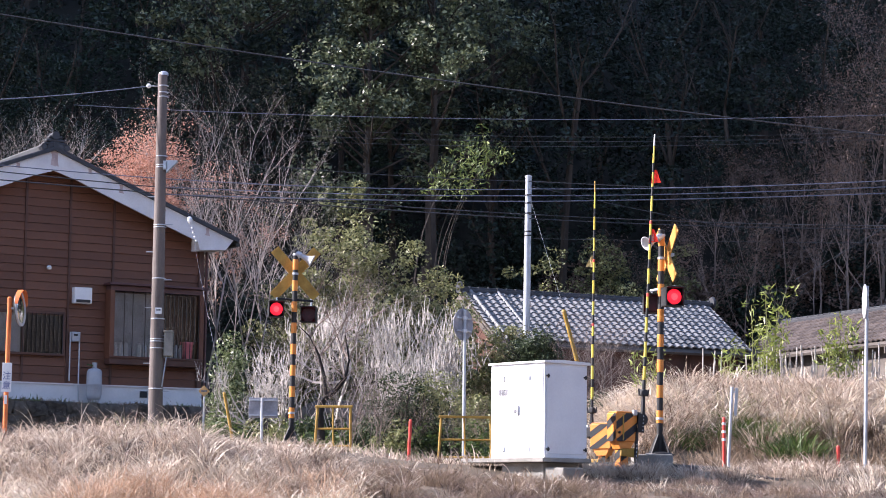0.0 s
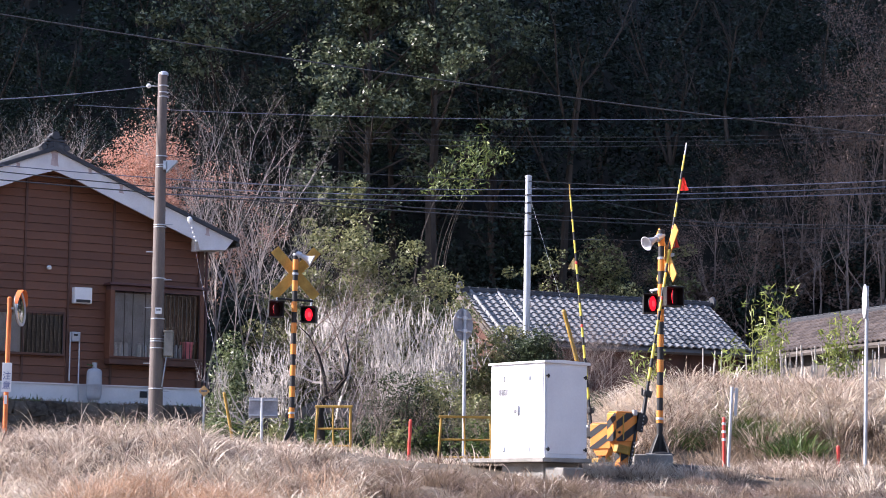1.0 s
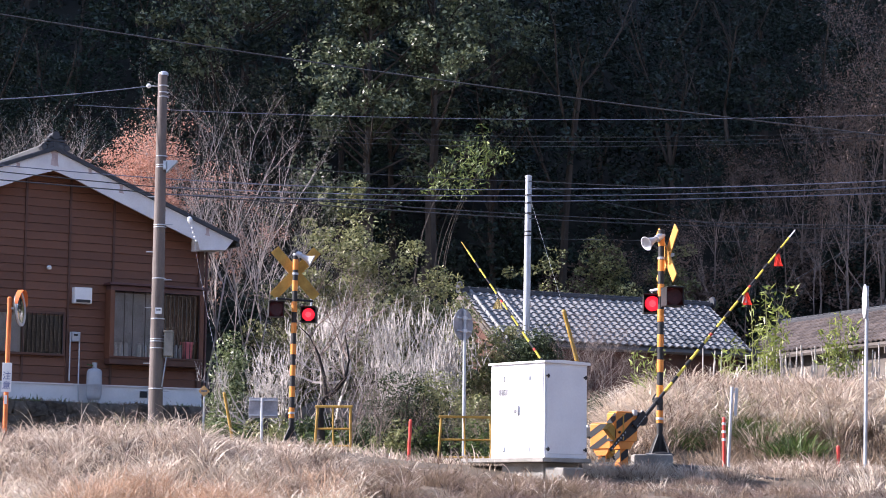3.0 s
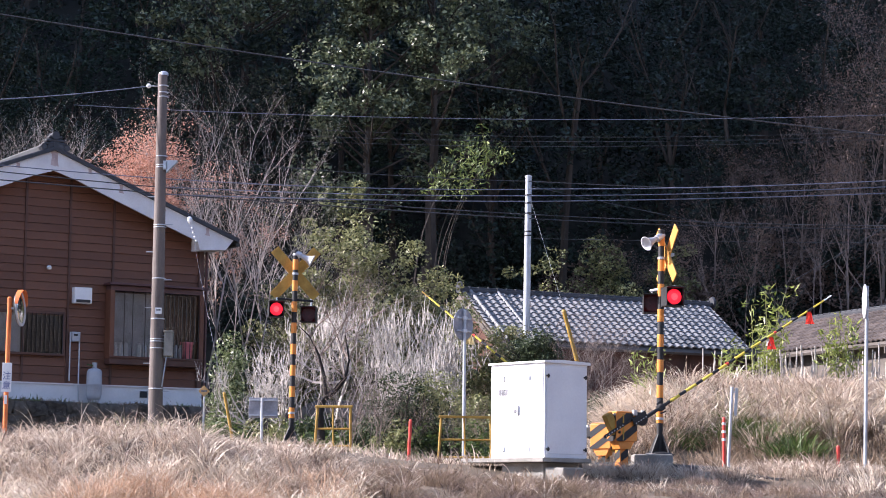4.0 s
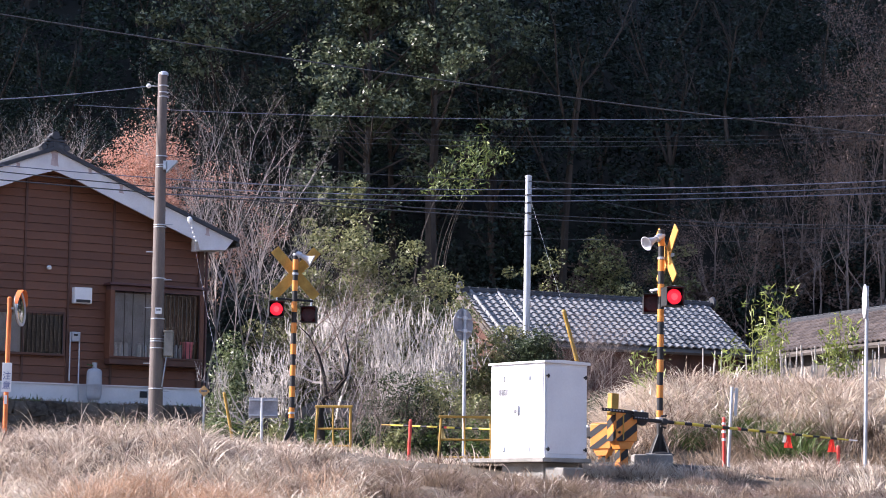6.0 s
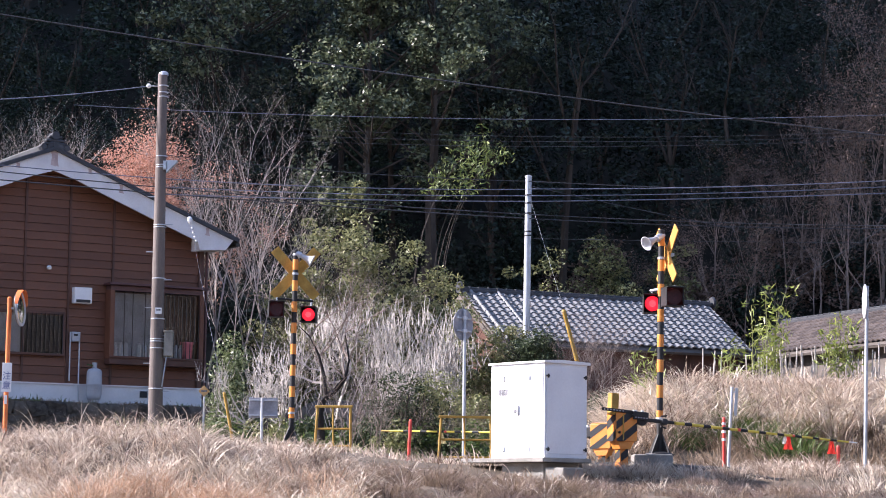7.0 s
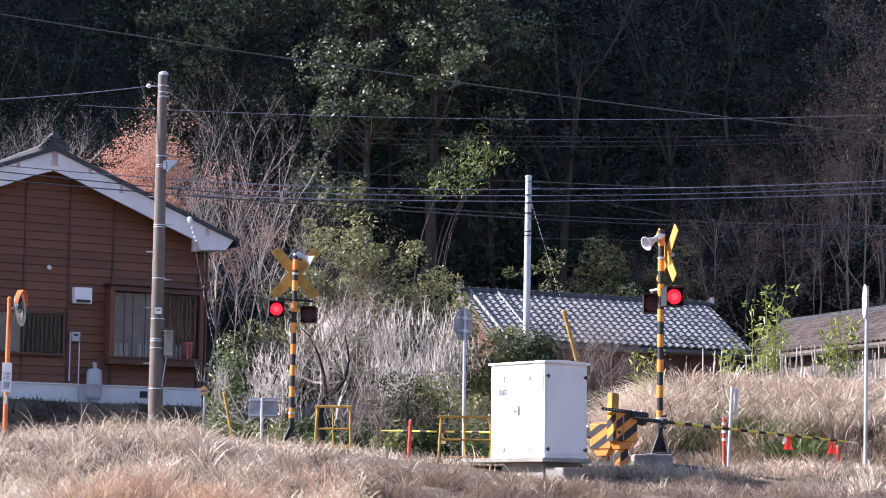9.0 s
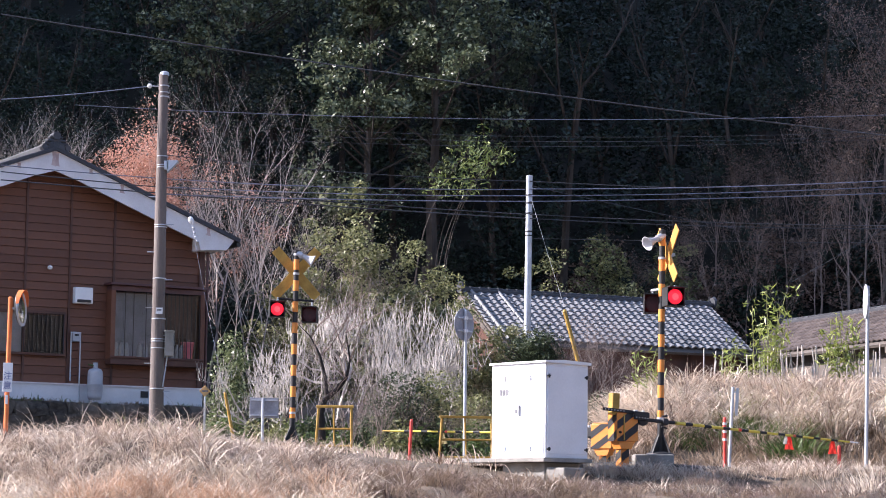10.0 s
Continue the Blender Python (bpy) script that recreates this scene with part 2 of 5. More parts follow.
def prism(outline, depth, bm=None):
    """An outline in x, z pushed along y from 0 to depth."""
    bm = bm or bmesh.new()
    front = [bm.verts.new((x, 0, z)) for x, z in outline]
    back = [bm.verts.new((x, depth, z)) for x, z in outline]
    n = len(outline)
    bm.faces.new(front)
    bm.faces.new(back[::-1])
    for i in range(n):
        bm.faces.new((front[i], back[i], back[(i + 1) % n], front[(i + 1) % n]))
    return bm


def smooth_step(v, a, b):
    s = np.clip((v - a) / (b - a), 0, 1)
    return s * s * (3 - 2 * s)


# ---- terrain ----
def wobble(x, y):
    return np.sin(x * 1.3 + 0.7 * np.sin(y * 0.9)) * np.cos(y * 1.1 + 0.5 * np.sin(x * 0.8))


def land(x, y):
    """Height of the ground: field, grass bank, level crossing, house terrace, hill, added unseen spur and ridges."""
    x, y = np.asarray(x, dtype=float), np.asarray(y, dtype=float)
    left = smooth_step(-x, -0.5, 2.5)
    z = -2.4 + 1.78 * smooth_step(y, 17, 30.5) + 0.42 * smooth_step(y, 32.8, 36.0)
    z = z + left * 0.12 * smooth_step(y, 26, 30) + left * 0.18 * smooth_step(y, 33, 42)
    z = z - 0.08 * smooth_step(x, -0.2, 0.8) * smooth_step(y, 25, 29) * (1 - smooth_step(y, 33.0, 35.5))
    z = z + 1.5 * smooth_step(x, 2.4, 4.2) * smooth_step(y, 40.5, 46)
    z = z + 1.3 * (1 - smooth_step(x, 2.4, 4.2)) * smooth_step(y + 0.45 * (x + 6), 50, 57) * smooth_step(x, -4.8, -3.0)
    wall = y - (54.97 + 0.577 * (x + 9.66))
    z = z + 1.45 * (1 - smooth_step(x, -4.8, -3.0)) * smooth_step(wall, -0.95, -0.80) + 0.35 * left * smooth_step(wall, -8, -2) * (1 - smooth_step(wall, -0.95, -0.80))
    hill = np.maximum(y - 75, 0)
    z = z + 0.8 * hill * (1 - smooth_step(y, 170, 260) * 0.6) * (1 - smooth_step(y, 240, 900)) + 0.5 * smooth_step(y, 58, 75)
    # Spur out of view on the left, added to keep sun off the forest.
    z = z + 90 * smooth_step(-x, 32, 56) * smooth_step(y, 77.5, 83) * (1 - smooth_step(y, 200, 500))
    # Ridges out of view, added to block low sky from the window reflections.
    z = z + 60 * smooth_step(-y, 40, 170) + 50 * smooth_step(x, 70, 180) * (1 - smooth_step(y, 20, 90))
    hump = np.sin(x * 2.3 + 1.1 * np.sin(y * 1.4)) * np.cos(y * 2.0 + 0.9 * np.sin(x * 1.7)) + 0.6 * np.sin(x * 4.7 - y * 1.9)
    z = z + 0.40 * smooth_step(-x, 0.6, 3.8) * (1 - 0.35 * smooth_step(-x, 5.0, 6.2)) * smooth_step(y, 25.0, 30.0) * (1 - smooth_step(y, 31.8, 34.5))
    z = z + 0.09 * hump * smooth_step(y, 22, 25) * (1 - smooth_step(y, 31.5, 33))
    return z + 0.05 * wobble(x, y) * smooth_step(y, 18, 22)


def ground():
    xs = np.concatenate([np.linspace(-3000, -150, 8), np.linspace(-130, -16, 30), np.linspace(-15, 16, 110), np.linspace(18, 130, 24), np.linspace(150, 3000, 8)])
    ys = np.concatenate([np.linspace(-1500, -40, 6), np.linspace(-30, 14, 10), np.linspace(15, 62, 150), np.linspace(64, 200, 50), np.linspace(220, 3000, 14)])
    gx, gy = np.meshgrid(xs, ys)
    verts = np.stack([gx, gy, land(gx, gy)], -1).reshape(-1, 3)
    w, h = len(xs), len(ys)
    i = (np.arange(h - 1)[:, None] * w + np.arange(w - 1)).ravel()
    # Faces beyond y = 74 take the dark tone painted for forest shade.
    ob = new("ground", mesh_of("ground", verts, np.stack([i, i + 1, i + w + 1, i + w], -1), [M_GROUND, M_SHADEDFLOOR],
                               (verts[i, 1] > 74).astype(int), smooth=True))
    tagged(ob, "bare brown earth under dry grass, rising to a wooded hill", "ground", kind="structure")


ground()


def road():
    """The lane over the crossing, mostly hidden behind the bank."""
    n = 24
    rows = []
    for i in range(n + 1):
        t = i / n
        cx, cy = 6.2 - 7.2 * t, 35.6 + 6.3 * t
        for s in (-1.6, 1.6):
            x, y = cx + s * 0.66, cy + s * 0.75
            rows.append((x, y, float(land(x, y)) + 0.03))
    top = len(rows)
    rows += [(x, y, z - 0.15) for x, y, z in rows]
    faces = []
    for i in range(n):
        a = 2 * i
        faces += [(a, a + 1, a + 3, a + 2), (a, a + 2, a + 2 + top, a + top), (a + 1, a + 1 + top, a + 3 + top, a + 3)]
    ob = new("road", mesh_of("road", rows, faces, M_ASPHALT))
    tagged(ob, "narrow worn asphalt lane over the level crossing", "road", kind="structure")


road()


# ---- grass ----
def blades(name, mat, n, place, height, bend, width, label, seed, spread=1.0):
    """Arched grass blades in tussocks rooted on the land; place gives roots, the way they lean and the tussock's vigour."""
    rng = np.random.default_rng(seed)
    x, y, az, vigour = place(rng, n)
    n = len(x)
    z = land(x, y) - 0.03
    h = height(x, y, rng) if callable(height) else rng.uniform(height[0], height[1], n)
    h = h * vigour
    b = rng.uniform(bend[0], bend[1], n)
    turn = rng.uniform(0, np.pi, n)
    w = rng.uniform(width[0], width[1], n)
    ts, ws = np.array([0, 0.32, 0.58, 0.80, 1.0]), np.array([0.8, 1.0, 0.9, 0.65, 0.1])
    m = len(ts)
    out = np.zeros((n, m, 2, 3))
    lean, sway = rng.uniform(0, 0.60, n) * spread, rng.normal(0, 0.10, n)
    for k in range(m):
        t = ts[k]
        r = h * (lean * t + 0.46 * b * t ** 2.2)
        off = h * sway * t * t
        px, py = x + np.cos(az) * r - np.sin(az) * off, y + np.sin(az) * r + np.cos(az) * off
        pz = z + h * (t - 0.25 * lean * t - 0.52 * b * t ** 2.7)
        for s in (0, 1):
            o = (s - 0.5) * w * ws[k]
            out[:, k, s, 0], out[:, k, s, 1], out[:, k, s, 2] = px + np.cos(turn) * o, py + np.sin(turn) * o, pz
    base = (np.arange(n) * 2 * m)[:, None, None]
    quad = np.array([[2 * k, 2 * k + 1, 2 * k + 3, 2 * k + 2] for k in range(m - 1)])[None]
    ob = new(name, mesh_of(name, out, (base + quad).reshape(-1, 4), mat))
    return tagged(ob, label, "grass", kind="stuff")


def tufted(x0, x1, y0, y1, tuft=0.35, per=60):
    """Roots gathered in tussocks over a rectangle; blades lean outward from each tussock's heart."""
    def place(rng, n):
        k = max(1, n // per)
        cx, cy = rng.uniform(x0, x1, k), rng.uniform(y0, y1, k)
        way, strong = rng.uniform(0, 2 * np.pi, k), rng.uniform(0.4, 1.2, k)
        pick = rng.integers(0, k, n)
        dx, dy = rng.normal(0, tuft * 0.55, n), rng.normal(0, tuft * 0.55, n)
        sx = dx + 0.22 * tuft * np.cos(way[pick])
        sy = dy + 0.22 * tuft * np.sin(way[pick])
        return cx[pick] + dx, cy[pick] + dy, np.arctan2(sy, sx) + rng.normal(0, 0.45, n), strong[pick]
    return place


def bank_height(x, y, rng):
    """Tall over the bank's crest, dying away towards the cabinet."""
    tall = np.interp(x, (-7, -5.3, -4.4, -3.4, -2.3, -1.4, -0.5, 0.2, 0.9), (0.36, 0.60, 0.72, 0.68, 0.56, 0.52, 0.46, 0.34, 0.22))
    tall = tall * (1 + 0.16 * np.sin(x * 2.6 + y) + 0.10 * np.sin(x * 5.3 - 1.7 * y))
    return tall * rng.uniform(0.5, 1.15, len(x))


def low_bank_height(x, y, rng):
    return 0.55 * bank_height(x, y, rng)


blades("dry_grass", M_GRASS, 31000, tufted(-7.6, -0.9, 24.6, 32.6, 0.12, 75), bank_height, (0.5, 1.7), (0.004, 0.009), "tall dry pinkish-tan grass on the bank", 1)
blades("dry_grass", M_THATCH, 18000, tufted(-7.6, -0.6, 24.6, 32.6, 0.16, 60), low_bank_height, (0.3, 1.7), (0.004, 0.009), "tangled brown grass low on the bank, darkened as shadow between tussocks", 21)
blades("dry_grass", M_STRAW, 11000, tufted(-7.6, -1.2, 24.6, 32.6, 0.10, 22), bank_height, (0.7, 1.7), (0.007, 0.018), "pale straw-coloured arching grass on the bank", 2)
blades("dry_grass", M_STRAW, 4200, tufted(-5.2, -0.9, 24.6, 27.6, 0.10, 26), (0.35, 0.75), (0.6, 1.7), (0.006, 0.015), "pale arching tussocks low on the bank", 31)
blades("rusty_grass", M_RUST, 7500, tufted(-4.3, -2.1, 24.4, 26.8, 0.14, 60), (0.40, 0.80), (0.3, 1.4), (0.004, 0.009), "rust-orange dry grass on the bank", 3)
blades("rusty_grass", M_RUST, 700, tufted(-2.0, -0.9, 25.5, 28.5, 0.2, 50), (0.35, 0.7), (0.3, 1.4), (0.004, 0.010), "rust-brown grass tussocks on the bank", 22)
blades("matted_grass", M_DULL, 16000, tufted(-1.8, 1.8, 26.4, 32.7, 0.15, 60), (0.20, 0.52), (0.4, 1.7), (0.004, 0.009), "short matted brown grass on the bank", 4)
blades("matted_grass", M_THATCH, 9000, tufted(-1.8, 1.8, 26.4, 32.7, 0.13, 50), (0.24, 0.56), (0.6, 1.8), (0.003, 0.008), "tangled grey-brown grass tussocks on the bank", 28)
blades("dry_grass", M_STRAW, 1300, tufted(-1.6, 1.4, 27.0, 32.6, 0.12, 18), (0.25, 0.55), (0.6, 1.7), (0.005, 0.012), "pale arching stems over the matted grass", 29)
blades("matted_grass", M_THATCH, 21000, tufted(0.6, 8.2, 27.0, 34.0, 0.18, 80), (0.12, 0.36), (0.4, 1.8), (0.003, 0.007), "fine matted grey-brown grass on the bank", 23)
blades("matted_grass", M_DULL, 8000, tufted(0.6, 8.2, 27.0, 34.0, 0.2, 120), (0.12, 0.32), (0.4, 1.8), (0.004, 0.009), "dull brown matted grass on the bank", 24)
blades("dry_grass", M_STRAW, 2600, tufted(0.2, 8.4, 29.5, 34.2, 0.2, 26), (0.14, 0.36), (0.4, 1.5), (0.004, 0.009), "sparse pale grass tufts beside the crossing", 5)
blades("dry_grass", M_STRAW, 260, tufted(5.2, 6.7, 28.6, 30.4, 0.16, 24), (0.3, 0.6), (0.1, 0.9), (0.005, 0.012), "upright pale dead stems on the bank", 25)
blades("dry_grass", M_STRAW, 70, tufted(-6.0, -2.2, 30.8, 32.2, 0.3, 5), (0.5, 0.85), (0.1, 1.3), (0.005, 0.011), "long pale stems standing out of the bank's grass", 26)
blades("dry_grass", M_STRAW, 900, tufted(0.8, 2.7, 32.7, 33.5, 0.16, 60), (0.2, 0.48), (0.4, 1.2), (0.005, 0.013), "pale tufts before the concrete slab", 17)
blades("matted_grass", M_DULL, 2600, tufted(0.2, 3.2, 32.7, 33.5, 0.2, 80), (0.22, 0.40), (0.4, 1.3), (0.005, 0.013), "brown tufts before the concrete slab", 18)
blades("verge_grass", M_STRAW, 1400, tufted(1.95, 3.4, 34.5, 35.2, 0.16, 60), (0.16, 0.36), (0.4, 1.3), (0.005, 0.013), "pale tufts before the gate machines", 19)
blades("verge_grass", M_GRASS, 5000, tufted(2.7, 9.5, 34.4, 35.3, 0.25, 70), (0.16, 0.40), (0.4, 1.4), (0.005, 0.013), "short dry verge grass beside the lane", 15)
blades("verge_grass", M_STRAW, 3000, tufted(2.7, 9.5, 34.6, 35.4, 0.22, 60), (0.16, 0.38), (0.5, 1.5), (0.005, 0.013), "pale verge grass beside the lane", 16)
blades("tall_dry_grass", M_GRASS, 19000, tufted(3.3, 11.0, 42.2, 47.5, 0.24, 120), (0.6, 1.15), (0.4, 1.4), (0.007, 0.018), "tall dry tan grass on the mound", 6)
blades("tall_dry_grass", M_STRAW, 18000, tufted(3.3, 11.0, 43.0, 47.2, 0.22, 90), (0.65, 1.2), (0.6, 1.6), (0.010, 0.024), "pale arching grass plumes on the mound", 7)
blades("matted_grass", M_DULL, 8000, tufted(3.0, 11.5, 39.0, 43.8, 0.35), (0.25, 0.7), (0.4, 1.2), (0.010, 0.022), "brown matted grass at the mound's foot", 8)
blades("green_grass", M_GREEN, 2200, tufted(4.6, 6.8, 40.6, 43.2, 0.25, 160), (0.4, 0.85), (0.3, 0.9), (0.014, 0.034), "green weeds among dry grass on the mound", 9)


def along_wall(rng, n):
    """Roots on the terrace edge, over the retaining wall."""
    x = rng.choice(rng.uniform(-12, -5.2, 26), n) + rng.normal(0, 0.14, n)
    off = rng.uniform(-0.85, -0.45, n)
    return x, 54.97 + 0.577 * (x + 9.66) + off * 1.15, rng.uniform(0, 6.28, n), rng.uniform(0.3, 1.0, n) ** 2 + 0.15


blades("green_grass", M_GREEN, 1500, along_wall, (0.08, 0.24), (0.2, 0.8), (0.01, 0.022), "green grass fringe along the retaining wall", 10)
blades("dry_grass", M_DULL, 1800, along_wall, (0.06, 0.2), (0.2, 0.9), (0.01, 0.022), "dry grass fringe along the retaining wall", 14)
blades("green_grass", M_OLIVE, 2600, tufted(4.0, 7.4, 42.6, 44.8, 0.2, 90), (0.35, 0.8), (0.4, 1.4), (0.010, 0.024), "yellow-green weeds among the mound's dry grass", 30)
blades("green_grass", M_GREEN, 3500, tufted(-3.1, -1.2, 43.6, 47.0, 0.2, 90), (0.12, 0.34), (0.3, 1.2), (0.008, 0.018), "green grass slope behind the guard fence", 27)
blades("green_grass", M_OLIVE, 2600, tufted(-7.3, -5.7, 47.2, 49.2, 0.18, 200), (0.5, 1.1), (0.3, 0.9), (0.01, 0.022), "yellow-green tufts on the bank", 11)
blades("green_grass", M_OLIVE, 4500, tufted(-4.6, 2.6, 42, 50, 0.4, 80), (0.15, 0.5), (0.3, 1.0), (0.01, 0.025), "green and straw undergrowth behind the crossing", 12)
blades("dry_grass", M_GRASS, 5500, tufted(-9.0, 2.0, 34, 43, 0.4, 60), (0.15, 0.45), (0.3, 1.0), (0.008, 0.02), "dry grass between bank and lane", 13)


# ---- brown gabled house ----
HOUSE = pose(-9.66, 54.97, 0, 0, 0, 30)
PITCH, APEX = 0.39, -0.12


def roof_line(x):
    return 7.40 - PITCH * abs(x - APEX)


def house():
    h = thing("house", HOUSE, "brown timber-clad gabled house with white bargeboards on a stone terrace", "house")
    part("wall", prism([(-5.0, 1.9), (4.05, 1.9), (4.05, roof_line(4.05)), (APEX, 7.4), (-5.0, roof_line(-5.0))], 0.15), M_TRIM, h, "dark timber gable wall", pose(0, 0.03, 0))
    part("wall", box(0.15, 8.6, 4.0, 3.97, 4.5, 3.9), M_WOOD, h)
    part("wall", box(0.15, 8.6, 4.0, -4.92, 4.5, 3.9), M_WOOD, h)
    part("wall", box(9.0, 0.15, 4.0, -0.45, 8.85, 3.9), M_WOOD, h)
    base = part("foundation", box(9.15, 0.22, 0.62, -0.45, 0.02, 1.70, 0.01), M_PLASTER, h, "pale rendered concrete foundation")
    part("cap", box(9.2, 0.06, 0.03, -0.45, -0.10, 2.02), M_BARGE, base, "white metal drip cap")
    part("vent", box(0.2, 0.03, 0.16, 2.55, -0.10, 1.83), M_BLACK, base, "dark underfloor vent")
    # cladding between the battens
    battens = [-4.06, -2.91, -1.76, -0.61, 0.53, 1.68, 2.83]
    spans = list(zip([-4.95] + battens, battens + [4.05]))
    shared = {}
    z = 2.04
    while z < 7.4:
        for a, b in spans:
            lo, hi = a + 0.03, b - 0.03
            reach = (7.43 - z) / PITCH
            lo, hi = max(lo, APEX - reach), min(hi, APEX + reach)
            if hi - lo < 0.15 or (1.62 < lo and hi < 4.1 and 2.65 < z < 4.3) or (-1.8 < a and b < 0.6 and 2.7 < z < 3.6):
                continue
            key = round(hi - lo, 2)
            if key not in shared:
                bm = bmesh.new()
                rows = [[bm.verts.new((x, y, zz)) for x in (0, key)] for y, zz in ((0.01, 0.2), (-0.012, 0.195), (-0.034, 0.0), (0.01, 0.0))]
                for r0, r1 in zip(rows, rows[1:] + rows[:1]):
                    bm.faces.new((r0[0], r0[1], r1[1], r1[0]))
                for k in (0, 1):
                    bm.faces.new([r[k] for r in rows])
                me = bpy.data.meshes.new("board")
                bmesh.ops.recalc_face_normals(bm, faces=bm.faces[:])
                bm.to_mesh(me)
                bm.free()
                me.materials.append(M_WOOD)
                shared[key] = me
            part("board", shared[key], None, h, at=pose(lo, 0.0, z))
        z += 0.205
    for x in battens:
        top = roof_line(x) + 0.05
        part("batten", box(0.06, 0.05, top - 2.04, x, -0.03, (top + 2.04) / 2, 0.006), M_TRIM, h)
    part("corner_post", box(0.14, 0.14, 3.75, 4.05, 0.0, 3.9, 0.01), M_TRIM, h)
    # roof: two slabs over the gable, tiled edge, white bargeboards
    for s in (-1, 1):
        reach, foot = 4.96, 4.82
        out = [(0, 7.735), (s * reach, 7.735 - PITCH * reach), (s * reach, 7.67 - PITCH * reach), (0, 7.67)]
        slab = part("roof", prism(out, 9.6), M_DARKTILE, h, "dark tiled roof slope", pose(APEX, -0.62, 0))
        bm = bmesh.new()
        for i in range(18):
            d = 0.14 + i * 0.275
            rod((s * (d - 0.14), 0, 7.745 - PITCH * (d - 0.14)), (s * (d + 0.15), 0, 7.735 - PITCH * (d + 0.15)), 0.036, 0.044, 10, bm)
        part("verge_tile", bm, M_DARKTILE, slab, "dark rounded verge tiles", pose(0, 0.04, 0))
        barge = [(0, 7.665), (s * foot, 7.665 - PITCH * foot), (s * (foot - 0.20), 5.53), (s * 3.90, 5.48), (s * 3.84, 5.70),
                 (s * 2.6, 7.195 - PITCH * 2.6), (s * 1.2, 7.20 - PITCH * 1.2), (s * 0.6, 7.215 - PITCH * 0.6), (s * 0.2, 7.19 - PITCH * 0.2), (0, 7.17)]
        b = part("bargeboard", prism(barge, 0.06), M_BARGE, h, "weathered white bargeboard", pose(APEX, -0.55, 0))
        for k, (d, long) in enumerate(((0.04, 0.36), (0.92, 0.13), (1.75, 0.22), (2.9, 0.12), (4.1, 0.2))):
            top = 7.65 - PITCH * d
            part("stain", prism([(s * d - 0.05, top), (s * d + 0.05, top), (s * d + 0.04, top - 0.5 * long), (s * d + 0.07, top - long), (s * d - 0.06, top - 0.9 * long), (s * d - 0.03, top - 0.4 * long)], 0.004), M_STAIN, b, at=pose(0, -0.004, 0))
        part("soffit", prism([(s * 0.03, 7.48), (s * 4.70, 7.48 - PITCH * 4.70), (s * 4.70, 7.43 - PITCH * 4.70), (s * 0.03, 7.43)], 9.0), M_BARGE, h, "white painted soffit", pose(APEX, -0.48, 0))
        part("eave_end", prism([(s * 3.90, 5.485), (s * 4.62, 5.535), (s * 4.80, 5.77), (s * 4.80, 5.80), (s * 3.90, 5.80)], 0.82), M_BARGE, h, "white boxed eave", pose(APEX, -0.485, 0))
        part("gutter", rod((s * 4.93 + APEX, -0.6, 5.68), (s * 4.93 + APEX, 8.9, 5.64), 0.055), M_DARKGREY, h, "dark plastic gutter")
    part("downpipe", rod((4.2, -0.05, 1.7), (4.2, -0.05, 5.5), 0.035), M_PLUM, h, "brown plastic downpipe")
    ridge = part("ridge", box(0.3, 9.4, 0.2, APEX, 4.1, 7.80, 0.05), M_DARKTILE, h, "dark tiled ridge")
    bm = bmesh.new()
    for i, wd in enumerate((0.78, 0.62, 0.48, 0.34)):
        box(wd, 0.2, 0.07, APEX, -0.5, 7.74 + i * 0.085, 0.03, bm)
    rod((APEX, -0.62, 8.03), (APEX, -0.38, 8.03), 0.10, 0.10, 14, bm)
    for dx in (-0.3, -0.15, 0.0, 0.15, 0.3):
        rod((APEX + dx, -0.61, 7.74 + 0.06 * (dx == 0)), (APEX + dx, -0.4, 7.74 + 0.06 * (dx == 0)), 0.075, 0.075, 12, bm)
    part("ridge_end_tile", bm, M_DARKTILE, ridge, "dark stacked ridge-end tiles")
    # bay window
    bay = part("bay_window", box(2.5, 0.35, 0.16, 2.9, -0.18, 2.62, 0.01), M_TRIM, h, "timber bay window with vertical bars", pose(-0.13, 0, 0))
    part("roof", box(2.66, 0.5, 0.06, 2.9, -0.22, 4.52, 0.01, None, None), M_PLUM, bay, "plum-brown metal roof")
    part("frame", box(2.5, 0.35, 0.12, 2.9, -0.18, 4.42), M_PLUM, bay)
    for x in (1.70, 4.10):
        part("frame", box(0.12, 0.35, 1.7, x, -0.18, 3.53, 0.01), M_WOOD, bay)
    part("frame", box(0.06, 0.06, 1.62, 2.86, -0.26, 3.53), M_TRIM, bay)
    part("back", box(2.4, 0.03, 1.75, 2.9, 0.6, 3.5), M_ROOM, bay, "near-black panel painted as the dim room behind the glass")
    part("curtain", box(1.08, 0.03, 1.55, 2.31, -0.10, 3.55), M_CURTAIN, bay, "grey curtain")
    part("board", box(2.3, 0.25, 0.02, 2.9, -0.15, 2.72), M_TIMBER, bay, "inside sill")
    for x, w in ((1.86, 0.13), (2.0, 0.13), (2.14, 0.13), (2.48, 0.14), (2.63, 0.14), (2.78, 0.13), (3.2, 0.12), (3.34, 0.13), (3.48, 0.12), (3.60, 0.1)):
        part("bottle", lathe([(w * 0.45, 0), (w * 0.48, 0.24), (w * 0.3, 0.32), (w * 0.2, 0.36)], 12), M_PALEGREY, bay, "pale bottle on the inside sill", pose(x, -0.19, 2.735))
    part("bucket", lathe([(0.13, 0), (0.16, 0.38), (0.175, 0.4), (0.17, 0.44)], 16), M_PINK, bay, "pink plastic bin on the inside sill", pose(3.78, -0.16, 2.735))
